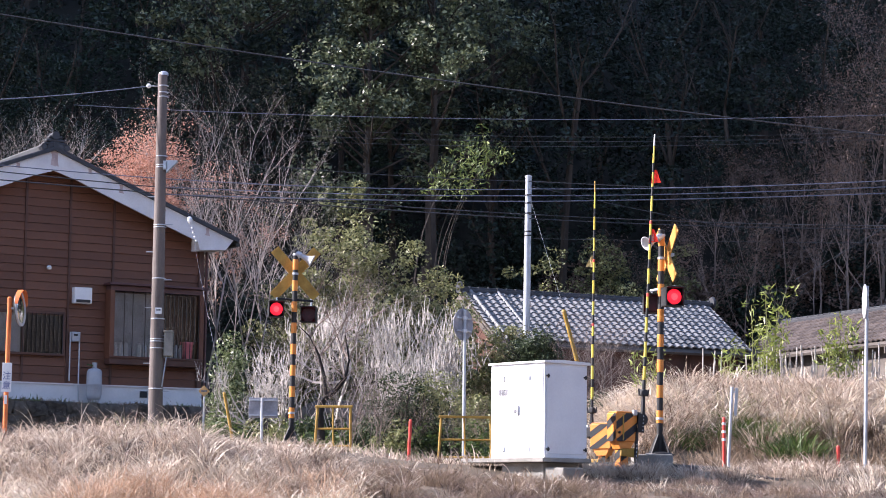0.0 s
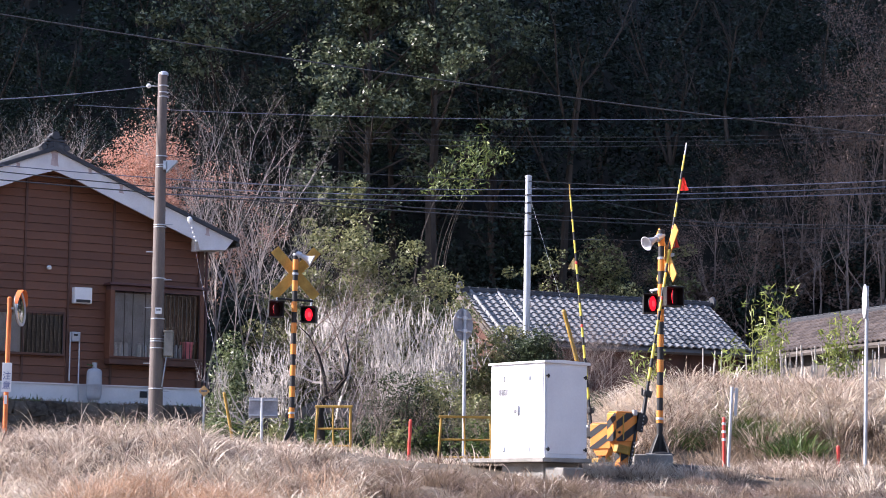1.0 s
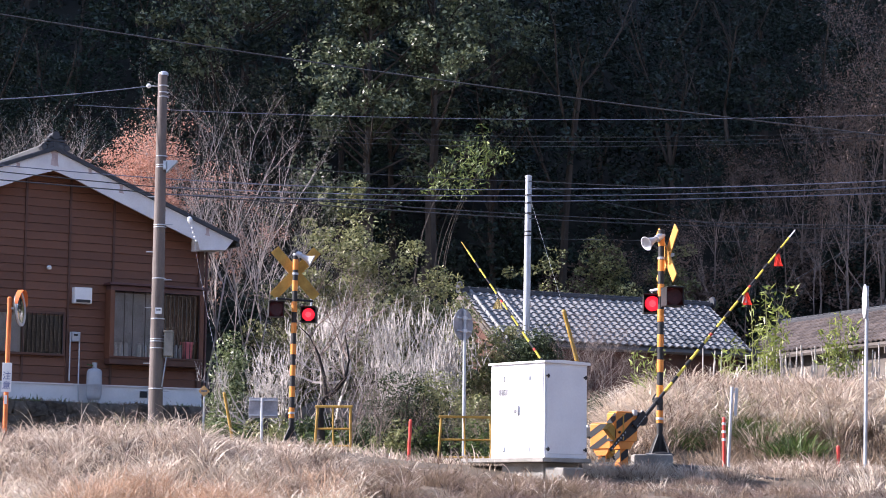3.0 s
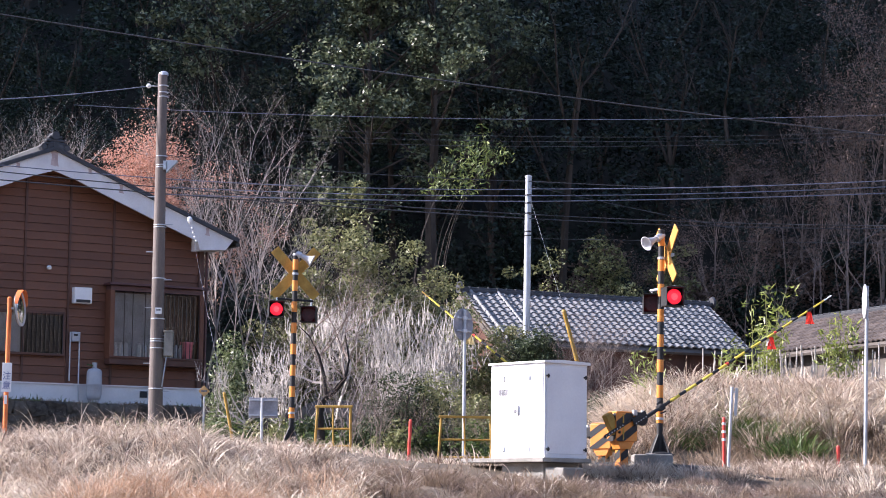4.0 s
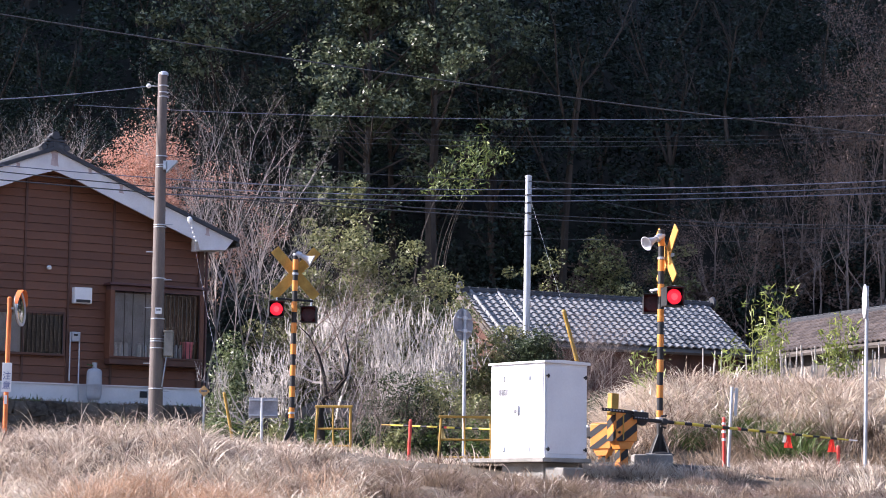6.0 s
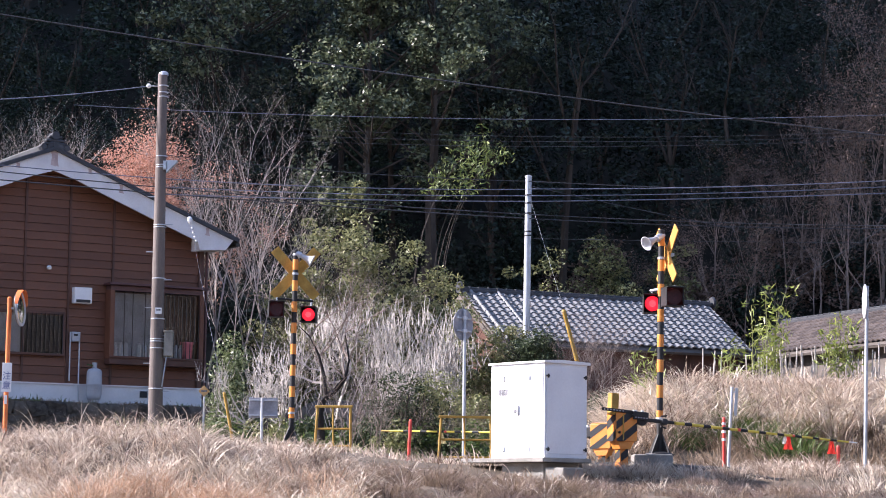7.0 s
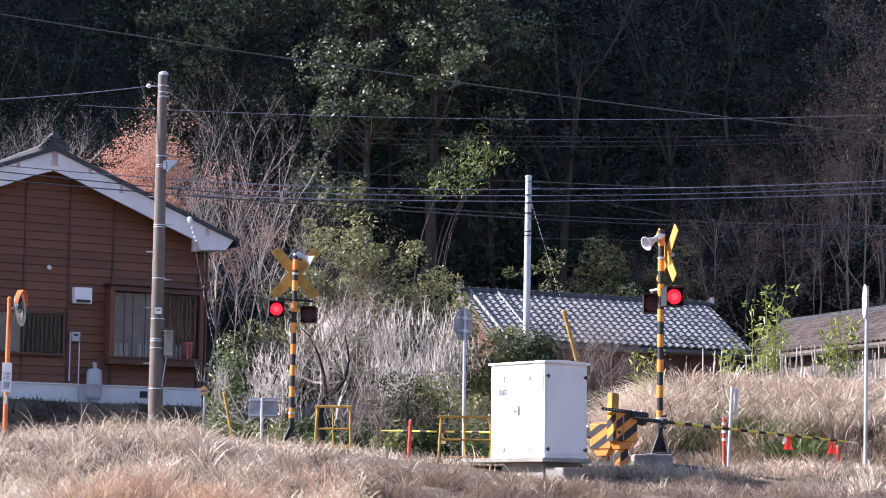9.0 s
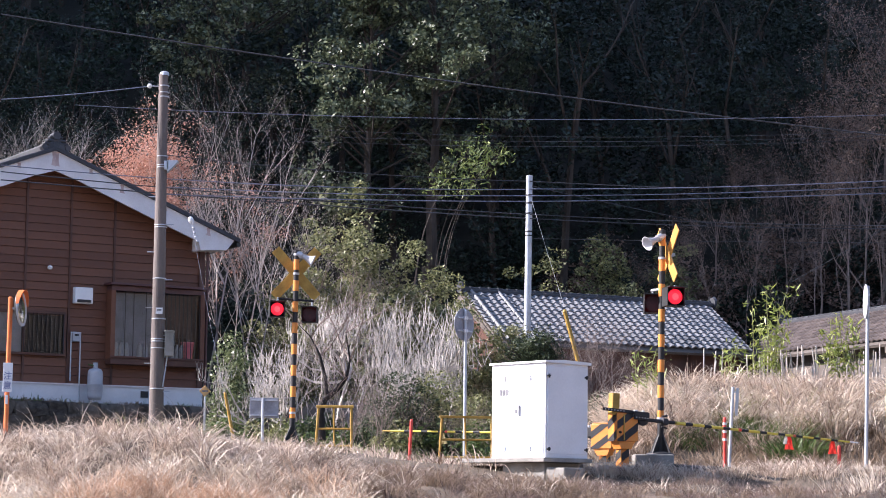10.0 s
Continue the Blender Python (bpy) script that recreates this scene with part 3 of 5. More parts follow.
    for x0 in (1.76, 2.89):
        g = part("pane", box(1.15, 0.008, 1.58, x0 + 0.575, -0.27, 3.54), M_GLASS, bay, "window pane")
        g.visible_shadow = False
    for i in range(21):
        if i in (0, 1, 3, 5, 6, 8):
            continue
        part("bar", rod((1.8 + i * 0.111, -0.33, 2.72), (1.8 + i * 0.111, -0.33, 4.36), 0.011, sides=8), M_BLACK, bay)
    part("sill", box(2.5, 0.06, 0.05, 2.9, -0.36, 2.72, 0.008), M_TRIM, bay)
    # left window with bars
    win = part("window", box(2.3, 0.1, 0.07, -0.70, -0.03, 3.74), M_TRIM, h, "barred side window with a dark frame")
    part("sill", box(2.3, 0.14, 0.06, -0.70, -0.05, 2.72, 0.008), M_TRIM, win)
    part("frame", box(0.07, 0.12, 1.0, 0.43, -0.03, 3.23), M_TRIM, win)
    part("back", box(2.25, 0.02, 1.0, -0.70, -0.015, 3.23), M_ROOM, win, "near-black panel painted as the dim room behind the glass")
    part("pane", box(2.2, 0.008, 0.98, -0.70, -0.05, 3.23), M_GLASS, win)
    part("curtain", box(0.86, 0.006, 0.94, -1.10, -0.034, 3.23), M_CURTAIN, win, "grey curtain")
    for i in range(10):
        part("bar", rod((-0.62 + i * 0.112, -0.1, 2.75), (-0.62 + i * 0.112, -0.1, 3.72), 0.013, sides=8), M_BLACK, win)
    # vent hood, wall lamp, gas meter and pipes
    v = part("vent_hood", box(0.46, 0.2, 0.40, 0.85, -0.12, 4.2, 0.015), M_WHITE, h, "white metal vent hood")
    part("grille", box(0.36, 0.02, 0.07, 0.85, -0.225, 4.06), M_BLACK, v)
    w = part("wall_lamp", lathe([(0.05, 0), (0.07, 0.05), (0.03, 0.1)], 12), M_WHITE, h, "small white wall lamp", pose(-0.01, -0.1, 4.80))
    part("bracket", rod((0, 0.12, 0.06), (0, 0, 0.06), 0.015), M_STEEL, w)
    meter = part("gas_meter", box(0.19, 0.12, 0.24, 0.70, -0.12, 3.18, 0.02), M_GREYPAINT, h, "pale grey gas meter")
    part("dial", box(0.1, 0.01, 0.05, 0.70, -0.185, 3.22), M_BLACK, meter)
    for x, z0 in ((0.58, 2.1), (0.82, 1.62)):
        part("gas_pipe", rod((x, -0.12, z0), (x, -0.12, 3.3), 0.018), M_STEEL, h, "galvanised gas pipe")
        part("gas_pipe", rod((x, -0.12, 3.28), (0.70, -0.12, 3.28), 0.018), M_STEEL, h)
    return h


house()


def gas_cylinder():
    c = thing("gas_cylinder", HOUSE @ pose(1.13, -0.38, 1.575) @ Matrix.Scale(1.06, 4), "grey steel gas cylinder standing by the house wall", "gas cylinder")
    part("body", lathe([(0.14, 0.06), (0.165, 0.12), (0.176, 0.18), (0.176, 0.40), (0.179, 0.405), (0.179, 0.42), (0.176, 0.425), (0.176, 0.66), (0.168, 0.72), (0.13, 0.77), (0.06, 0.79), (0.03, 0.80)], 28), M_GREYPAINT, c, smooth=True)
    part("foot_ring", lathe([(0.13, 0), (0.135, 0.1)], 24), M_GREYPAINT, c)
    part("valve_guard", lathe([(0.055, 0.80), (0.06, 0.92), (0.05, 0.92)], 18), M_GREYPAINT, c)
    part("valve", rod((0, 0, 0.84), (-0.2, -0.05, 0.87), 0.018), M_GREEN, c, "green hose")


gas_cylinder()


def retaining_wall():
    """Rough stones in courses before a dark core, along the terrace."""
    w = thing("retaining_wall", HOUSE @ pose(0, -0.95, 0), "dark mossy stone retaining wall below the house", "wall", kind="structure")
    part("core", box(13.2, 0.25, 1.7, -1.6, 0.22, 0.62), M_STONE, w, "dark mortar core")
    rng = random.Random(5)
    z = 0.0
    meshes = []
    for k in range(6):
        bm = bmesh.new()
        bmesh.ops.create_icosphere(bm, subdivisions=2, radius=0.5)
        for v in bm.verts:
            q = Vector([math.copysign(abs(c * 2) ** 0.38, c) * 0.5 for c in v.co])
            v.co = q * (1 + 0.38 * noise.noise(v.co * 2.8 + Vector((k * 7, 0, 0))))
        me = bpy.data.meshes.new("stone")
        bm.to_mesh(me)
        bm.free()
        me.materials.append(M_STONE)
        meshes.append(me)
    while z < 1.4:
        hgt = rng.uniform(0.17, 0.30)
        x = -8.0 + rng.uniform(0, 0.3)
        while x < 4.8:
            wd = rng.uniform(0.2, 0.55)
            s = part("stone", rng.choice(meshes), None, w, at=pose(x + wd / 2, 0.08, z + hgt / 2, 0, rng.uniform(-5, 5), rng.uniform(-6, 6)))
            s.scale = (wd * 1.12, rng.uniform(0.3, 0.48), hgt * 1.2)
            x += wd
        z += hgt


retaining_wall()


# ---- poles and wires ----
def utility_pole():
    p = thing("utility_pole", pose(-6.32, 50, 0.1), "brown-grey concrete utility pole with steel bands and a small meter box", "utility pole")
    part("shaft", rod((0, 0, 0), (-0.02, 0, 8.62), 0.17, 0.105, 20), M_POLE, p, smooth=False)
    part("cap", lathe([(0.11, 8.6), (0.105, 8.66), (0.04, 8.70)], 20), M_STEEL, p)
    for z in (8.35, 8.2, 8.1, 6.75, 6.55, 6.5, 5.2, 5.15, 4.0, 3.1, 2.65, 2.6, 2.45, 1.55):
        r = 0.176 - 0.0076 * z
        part("band", lathe([(r, z), (r + 0.007, z + 0.004), (r + 0.007, z + 0.02), (r, z + 0.024)], 20), M_STEEL, p, "steel band")
    for i in range(8):
        z = 1.5 + i * 0.62
        s = -1 if i % 2 else 1
        part("step_bolt", rod((s * 0.12, -0.05, z), (s * 0.29, -0.05, z), 0.011, sides=8), M_STEEL, p)
    b = part("meter_box", box(0.19, 0.2, 0.54, 0.26, -0.05, 2.55, 0.02), M_CONCRETE, p, "pale grey meter box")
    part("lid", box(0.21, 0.23, 0.04, 0.26, -0.05, 2.83, 0.01), M_CONCRETE, b)
    part("cable", rod((0.22, -0.05, 2.28), (0.14, -0.1, 1.6), 0.015), M_GREYPAINT, p)
    part("number_plate", box(0.15, 0.01, 0.14, 0.03, -0.16, 3.28), M_WHITE, p, "white plate with dark bars")
    part("bar", box(0.1, 0.006, 0.035, 0.03, -0.168, 3.30), M_INK, p)
    lamp = part("bracket_lamp", prism([(0.12, 6.38), (0.36, 6.62), (0.36, 6.66), (0.12, 6.66)], 0.16), M_STEEL, p, "small pale bracket lamp", pose(0, -0.12, 0))
    part("arm", box(0.1, 0.1, 0.2, 0.1, 0.05, 6.55, 0.01), M_STEEL, lamp)
    arm = part("crossarm", rod((-0.06, 0, 8.35), (-0.3, 0, 8.36), 0.014), M_STEEL, p)
    bm = bmesh.new()
    bmesh.ops.create_uvsphere(bm, u_segments=12, v_segments=8, radius=0.055, matrix=Matrix.Translation((-0.33, 0, 8.36)))
    part("insulator", bm, M_WHITE, arm, "white porcelain insulator")


utility_pole()


def steel_pole():
    p = thing("steel_pole", pose(2.04, 55, 1.3), "slender galvanised steel cable pole", "pole")
    part("shaft", rod((0, 0, 0), (0.05, 0, 5.9), 0.095, 0.078, 18), M_STEEL, p)
    part("cap", lathe([(0.082, 5.88), (0.085, 5.95), (0.03, 5.97)], 18), M_STEEL, p, at=pose(0.05, 0, 0))
    for z in (5.45, 5.25, 5.0, 4.55, 4.45):
        part("band", lathe([(0.084, z), (0.094, z + 0.005), (0.094, z + 0.03), (0.084, z + 0.035)], 18), M_BLACK, p, at=pose(0.045, 0, 0))


steel_pole()


def cable(name, a, b, sag, r, mat, label):
    bm = bmesh.new()
    a, b = Vector(a), Vector(b)
    n, ring = 22, 5
    rings = []
    for i in range(n + 1):
        t = i / n
        c = a.lerp(b, t) - Vector((0, 0, 4 * sag * t * (1 - t)))
        rings.append([bm.verts.new(c + Vector((0, math.cos(k * 1.2566), math.sin(k * 1.2566))) * r) for k in range(ring)])
    for p, q in zip(rings, rings[1:]):
        for k in range(ring):
            bm.faces.new((p[k], p[(k + 1) % ring], q[(k + 1) % ring], q[k]))
    tagged(part(name, bm, mat, label=label, smooth=True), category="cable", group="overhead cables")


def cables():
    thick, lit, thin = "thick dark overhead cable", "blue-grey overhead cable coloured as if sunlit", "thin dark overhead wire"
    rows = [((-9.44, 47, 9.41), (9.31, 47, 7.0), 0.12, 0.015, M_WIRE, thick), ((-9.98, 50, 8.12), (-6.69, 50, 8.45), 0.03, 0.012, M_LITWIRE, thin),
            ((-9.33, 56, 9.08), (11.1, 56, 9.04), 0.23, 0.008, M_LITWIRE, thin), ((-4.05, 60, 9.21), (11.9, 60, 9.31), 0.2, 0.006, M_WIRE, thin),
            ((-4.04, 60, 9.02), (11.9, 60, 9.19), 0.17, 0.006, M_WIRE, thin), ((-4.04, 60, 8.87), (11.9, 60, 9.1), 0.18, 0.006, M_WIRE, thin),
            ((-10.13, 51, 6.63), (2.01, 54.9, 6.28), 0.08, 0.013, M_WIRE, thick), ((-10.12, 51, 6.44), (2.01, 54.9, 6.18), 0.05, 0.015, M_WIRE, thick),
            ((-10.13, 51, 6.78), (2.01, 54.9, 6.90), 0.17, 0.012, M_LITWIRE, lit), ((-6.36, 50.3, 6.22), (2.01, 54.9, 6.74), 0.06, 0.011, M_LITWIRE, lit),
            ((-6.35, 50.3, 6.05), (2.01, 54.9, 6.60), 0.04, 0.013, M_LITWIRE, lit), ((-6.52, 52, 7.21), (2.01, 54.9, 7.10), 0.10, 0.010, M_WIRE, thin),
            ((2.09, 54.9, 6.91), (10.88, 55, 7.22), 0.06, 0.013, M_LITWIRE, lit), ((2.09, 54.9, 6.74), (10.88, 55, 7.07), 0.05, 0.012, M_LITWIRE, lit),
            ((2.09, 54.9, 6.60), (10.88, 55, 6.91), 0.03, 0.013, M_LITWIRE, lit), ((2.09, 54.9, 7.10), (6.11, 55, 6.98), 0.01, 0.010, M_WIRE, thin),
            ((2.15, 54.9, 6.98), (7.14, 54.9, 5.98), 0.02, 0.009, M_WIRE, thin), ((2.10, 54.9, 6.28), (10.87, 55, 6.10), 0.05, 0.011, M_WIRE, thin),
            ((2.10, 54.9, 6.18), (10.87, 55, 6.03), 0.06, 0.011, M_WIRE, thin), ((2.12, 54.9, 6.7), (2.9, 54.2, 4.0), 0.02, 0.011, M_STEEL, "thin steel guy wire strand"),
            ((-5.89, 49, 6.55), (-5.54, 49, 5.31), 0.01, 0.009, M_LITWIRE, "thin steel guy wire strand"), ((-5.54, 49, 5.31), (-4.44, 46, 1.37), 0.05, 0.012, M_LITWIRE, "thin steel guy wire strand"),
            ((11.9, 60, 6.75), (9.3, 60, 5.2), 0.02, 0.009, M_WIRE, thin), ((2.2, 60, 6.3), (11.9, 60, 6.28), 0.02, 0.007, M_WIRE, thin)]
    for a, b, sag, r, m, label in rows:
        cable("guy_wire" if "guy" in label else "overhead_cable", a, b, sag, r, m, label)


cables()


def guy_cover(a, b, r, mat):
    g = thing("guy_wire_cover", pose(*a), "yellow plastic guy-wire cover", "guy cover")
    part("tube", rod((0, 0, 0), Vector(b) - Vector(a), r, r * 0.9, 10), mat, g)
    part("cap", rod(Vector(b) - Vector(a), (Vector(b) - Vector(a)) * 1.03, r * 1.1, r * 0.6, 10), mat, g)


def guy_insulator():
    g = thing("guy_insulator", pose(-5.54, 49, 5.31, 0, 163, 0), "white porcelain insulator on the pole's guy wire", "insulator")
    part("bell", lathe([(0.03, -0.07), (0.055, -0.03), (0.06, 0.02), (0.04, 0.07), (0.015, 0.10)], 14), M_WHITE, g)
    for k in range(4):
        part("coil", lathe([(0.014, 0.17 + 0.1 * k), (0.026, 0.185 + 0.1 * k), (0.026, 0.21 + 0.1 * k), (0.014, 0.225 + 0.1 * k)], 10), M_STEEL, g)


guy_insulator()
guy_cover((3.1, 50, 2.0), (2.70, 50, 3.47), 0.050, M_DULLYELLOW)
guy_cover((-4.2, 46, 0.3), (-4.42, 46, 1.37), 0.034, M_DULLYELLOW)


# ---- equipment cabinet ----
def cabinet():
    c = thing("equipment_cabinet", pose(1.55, 33.95, -0.13, 0, 0, 39.5), "white steel railway equipment cabinet on a concrete slab", "cabinet")
    # local x runs along the narrow side, local y along the wide side
    w, d, h = 0.87, 1.23, 1.43
    part("body", box(w, d, h, w / 2, d / 2, h / 2, 0.008), M_WHITE, c)
    part("roof", prism([(-0.03, h), (w + 0.04, h - 0.01), (w + 0.04, h + 0.03), (w * 0.4, h + 0.05), (-0.03, h + 0.03)], d + 0.07), M_WHITE, c, "shallow sheet-metal roof", pose(0, -0.035, 0))
    door = part("door", box(0.012, d - 0.06, h - 0.1, -0.006, d / 2, h / 2, 0.004), M_WHITE, c)
    for y in (0.34, 0.92):
        for z in (0.14, h - 0.22):
            part("hinge", box(0.02, 0.05, 0.075, -0.02, y, z, 0.005), M_WHITE, door)
    hd = part("handle", box(0.03, 0.035, 0.16, -0.025, 0.58, 0.72, 0.008), M_GREYPAINT, door, "grey lift handle")
    part("keyhole", box(0.02, 0.06, 0.05, -0.02, 0.64, 0.71), M_INK, hd)
    for k, y in enumerate((1.0, 0.93, 0.86)):
        part("letter_bar", box(0.004, 0.055, 0.09, -0.0145, y, 1.0), M_INK, door, "faded lettering bar")
    for k in range(4):
        part("letter_bar", box(0.004, 0.05, 0.014, -0.0145, 0.98 - 0.08 * k, 0.90), M_GREYPAINT, door)
    side = part("side_panel", box(w - 0.07, 0.012, h - 0.12, w / 2, -0.005, h / 2, 0.004), M_WHITE, c)
    for x in (0.04, w - 0.06):
        for z in (0.13, h - 0.2):
            part("latch", box(0.06, 0.03, 0.025, x + 0.01, -0.02, z, 0.004), M_BLACK, side, "black latch")
            part("latch", box(0.015, 0.03, 0.06, x + 0.02, -0.02, z, 0.004), M_BLACK, side)
    s = thing("concrete_slab", pose(1.55, 33.95, -0.13, 0, 0, 39.5), "grey concrete slab under the cabinet", "slab")
    part("slab", box(1.0, 1.9, 0.065, 0.38, 0.85, -0.034, 0.012), M_CONCRETE, s)
    part("footing", box(0.80, 0.95, 0.5, 0.46, 0.56, -0.32, 0.01), M_CONCRETE, s)
    b = thing("concrete_block", pose(2.0, 33.6, -0.33, 0, 0, 39.5), "weathered concrete block beside the cabinet", "block")
    part("block", box(0.42, 0.4, 0.30, 0.1, 0.35, -0.10, 0.015), M_CONCRETE, b)


cabinet()


# ---- crossing signals ----
SIGNALS = []


def lamp(mast, x, y, z, turn, first):
    """A hooded signal lamp; its disc has a lit and a dark side and turns over."""
    l = part("signal_lamp", box(0.29, 0.02, 0.29, 0, 0.16, 0, 0.004), M_BLACK, mast, "black square signal lamp with a hood", pose(x, y, z, 0, 0, turn))
    part("side", box(0.014, 0.30, 0.29, -0.14, 0.02, 0, 0.004), M_BLACK, l)
    part("side", box(0.014, 0.30, 0.29, 0.14, 0.02, 0, 0.004), M_BLACK, l)
    part("hood", box(0.30, 0.40, 0.014, 0, -0.03, 0.145, 0.004), M_BLACK, l)
    part("side", box(0.29, 0.30, 0.014, 0, 0.02, -0.145, 0.004), M_BLACK, l)
    rim = lathe([(0.118, 0.004), (0.122, 0.008), (0.112, 0.016), (0.075, 0.022)], 28)
    disc = part("disc", rim, M_LIT, l, "red lens with a lit and a dark side", smooth=False)
    me = disc.data
    me.materials.append(M_CORE)
    me.materials.append(M_UNLIT)
    bm = bmesh.new()
    bm.from_mesh(me)
    bmesh.ops.inset_individual(bm, faces=[max(bm.faces, key=lambda f: f.calc_center_median().z)], thickness=0.02)
    top = max(bm.faces, key=lambda f: (round(f.calc_center_median().z, 3), len(f.verts)))
    top.material_index = 1
    geom = bmesh.ops.create_cone(bm, cap_ends=True, segments=28, radius1=0.129, radius2=0.129, depth=0.012, matrix=Matrix.Translation((0, 0, -0.004)))
    for v in geom["verts"]:
        for f in v.link_faces:
            f.material_index = 2
    bmesh.ops.rotate(bm, verts=bm.verts[:], matrix=Matrix.Rotation(radians(90), 3, "X"))
    bm.to_mesh(me)
    bm.free()
    SIGNALS.append((disc, first))
    return l


def crossbuck(mast, z, turn, length, mat, y):
    x = part("crossbuck", box(length, 0.02, 0.19, 0, 0, 0, 0.004, None, Matrix.Rotation(radians(48), 4, "Y")), mat, mast, "yellow diagonal crossbuck boards", pose(0, 0, z, 0, 0, turn) @ pose(0, y, 0))
    part("board", box(length, 0.02, 0.19, 0, 0.022, 0, 0.004, None, Matrix.Rotation(radians(-48), 4, "Y")), mat, x)
    part("bracket", box(0.16, 0.08, 0.05, 0, 0.07, 0, 0.005), M_STEEL, x)


def horn(mast, z, turn, out):
    h = part("horn", rod((0, 0, z), (out * 0.5, 0, z + 0.01), 0.025), M_STEEL, mast, "pale grey loudspeaker horn", pose(0, 0, 0, 0, 0, turn))
    bm = lathe([(0.04, 0), (0.045, 0.07), (0.058, 0.12), (0.08, 0.18), (0.115, 0.235), (0.12, 0.24), (0.105, 0.235), (0.055, 0.14)], 22)
    part("bell", bm, M_PALEGREY, h, "flared horn bell", pose(out * 0.55, 0, z + 0.03, 0, math.copysign(115, out), 0), True)
    part("driver", lathe([(0.04, -0.12), (0.06, -0.1), (0.06, 0)], 18), M_STEEL, h, at=pose(out * 0.55, 0, z + 0.03, 0, math.copysign(115, out), 0))


def mast(m, height, first_black, lean):
    s = thing("crossing_signal", m @ pose(0, 0, 0, 0, lean, 0), "yellow and black banded crossing signal mast with two red lamps", "crossing signal", "crossing signals")
    part("pole", rod((0, 0, 0), (0, 0, height), 0.050, sides=20), M_BLACK, s)
    z = first_black
    while z < height - 0.08:
        top = min(z + 0.2, height - 0.06)
        part("band", lathe([(0.0535, z), (0.0545, z + 0.003), (0.0545, top - 0.003), (0.0535, top)], 20), M_ORANGE, s, "orange-yellow band")
        z += 0.405
    for z in (0.55, height - 0.45, height - 0.08):
        part("clamp", lathe([(0.057, z), (0.062, z + 0.004), (0.062, z + 0.035), (0.057, z + 0.04)], 20), M_STEEL, s, "steel clamp")
    part("cap", lathe([(0.056, height - 0.05), (0.056, height + 0.02), (0.02, height + 0.035)], 20), M_BLACK, s)
    foot = part("foot", lathe([(0.23, 0.0), (0.22, 0.02), (0.12, 0.05), (0.06, 0.06)], 20), M_BLACK, s)
    for a in range(4):
        part("gusset", prism([(0.05, 0.02), (0.21, 0.02), (0.05, 0.32)], 0.02), M_BLACK, foot, at=pose(0, 0, 0, 0, 0, 45 + 90 * a))
    return s


def signals():
    a = mast(pose(3.47, 36, -0.02), 3.57, 0.50, 0.6)
    crossbuck(a, 3.20, -73, 1.10, M_YELLOW, 0.085)
    horn(a, 3.42, 35, -0.18)
    part("lamp_bracket", rod((-0.14, 0.26, 2.64), (0.20, -0.26, 2.66), 0.022), M_STEEL, a)
    for x, y, z in ((-0.12, 0.25, 2.42), (0.16, -0.22, 2.50)):
        part("hanger", rod((x, y, z + 0.13), (x, y, 2.66), 0.018), M_STEEL, a)
    lamp(a, -0.12, 0.2, 2.42, -2, False)
    lamp(a, 0.17, -0.22, 2.50, 12, True)
    b = mast(pose(-2.85, 43, 0.30), 3.66, 0.47, 0.5)
    # This crossbuck's shaded face is put into its darker yellow.
    crossbuck(b, 3.25, 4, 1.22, M_DULLYELLOW, 0.12)
    horn(b, 3.55, 0, 0.18)
    part("lamp_bracket", rod((-0.34, -0.12, 2.74), (0.34, 0.14, 2.72), 0.022), M_BLACK, b)
    for x, y in ((-0.33, -0.12), (0.31, 0.14)):
        part("hanger", rod((x, y, 2.6), (x, y, 2.76), 0.018), M_STEEL, b)
    lamp(b, -0.34, -0.12, 2.53, 8, True)
    lamp(b, 0.27, 0.16, 2.46, -4, False)
    blk = thing("concrete_block", pose(3.4, 36.0, -0.30), "concrete footing under the signal mast", "block")
    part("block", box(0.62, 0.6, 0.56, -0.05, 0, 0.0, 0.02), M_CONCRETE, blk)


signals()


# ---- barrier gates ----
ARMS, FLAGS = [], []


def hazard_box(name, parent, sx, sy, sz, x, y, z, slope, label, flip=1):
    """A yellow machine box with slanted black stripes laid on its faces."""
    b = part(name, box(sx, sy, sz, x, y, z, 0.012), M_ORANGE, parent, label)
    step = 0.42
    for face in (-1, 1):
        bm = bmesh.new()
        u = -sx / 2 - 2 * sz
        while u < sx / 2 + sz:
            poly = [(u, -sz / 2), (u + 0.2, -sz / 2), (u + 0.2 + slope * sz, sz / 2), (u + slope * sz, sz / 2)]
            poly = clip(clip(poly, -sx / 2 + 0.006, 1), sx / 2 - 0.006, -1)
            if len(poly) > 2:
                bm.faces.new([bm.verts.new((x + flip * p, y + face * (sy / 2 + 0.003), z + q)) for p, q in poly])
            u += step
        part("stripe", bm, M_BLACK, b)
    for face in (-1, 1):
        bm = bmesh.new()
        u = -sy / 2 - 2 * sz
        while u < sy / 2 + sz:
            poly = [(u, -sz / 2), (u + 0.2, -sz / 2), (u + 0.2 + slope * sz, sz / 2), (u + slope * sz, sz / 2)]
            poly = clip(clip(poly, -sy / 2 + 0.006, 1), sy / 2 - 0.006, -1)
            if len(poly) > 2:
                bm.faces.new([bm.verts.new((x + face * (sx / 2 + 0.003), y - p, z + q)) for p, q in poly])
            u += step
        part("stripe", bm, M_BLACK, b)
    return b


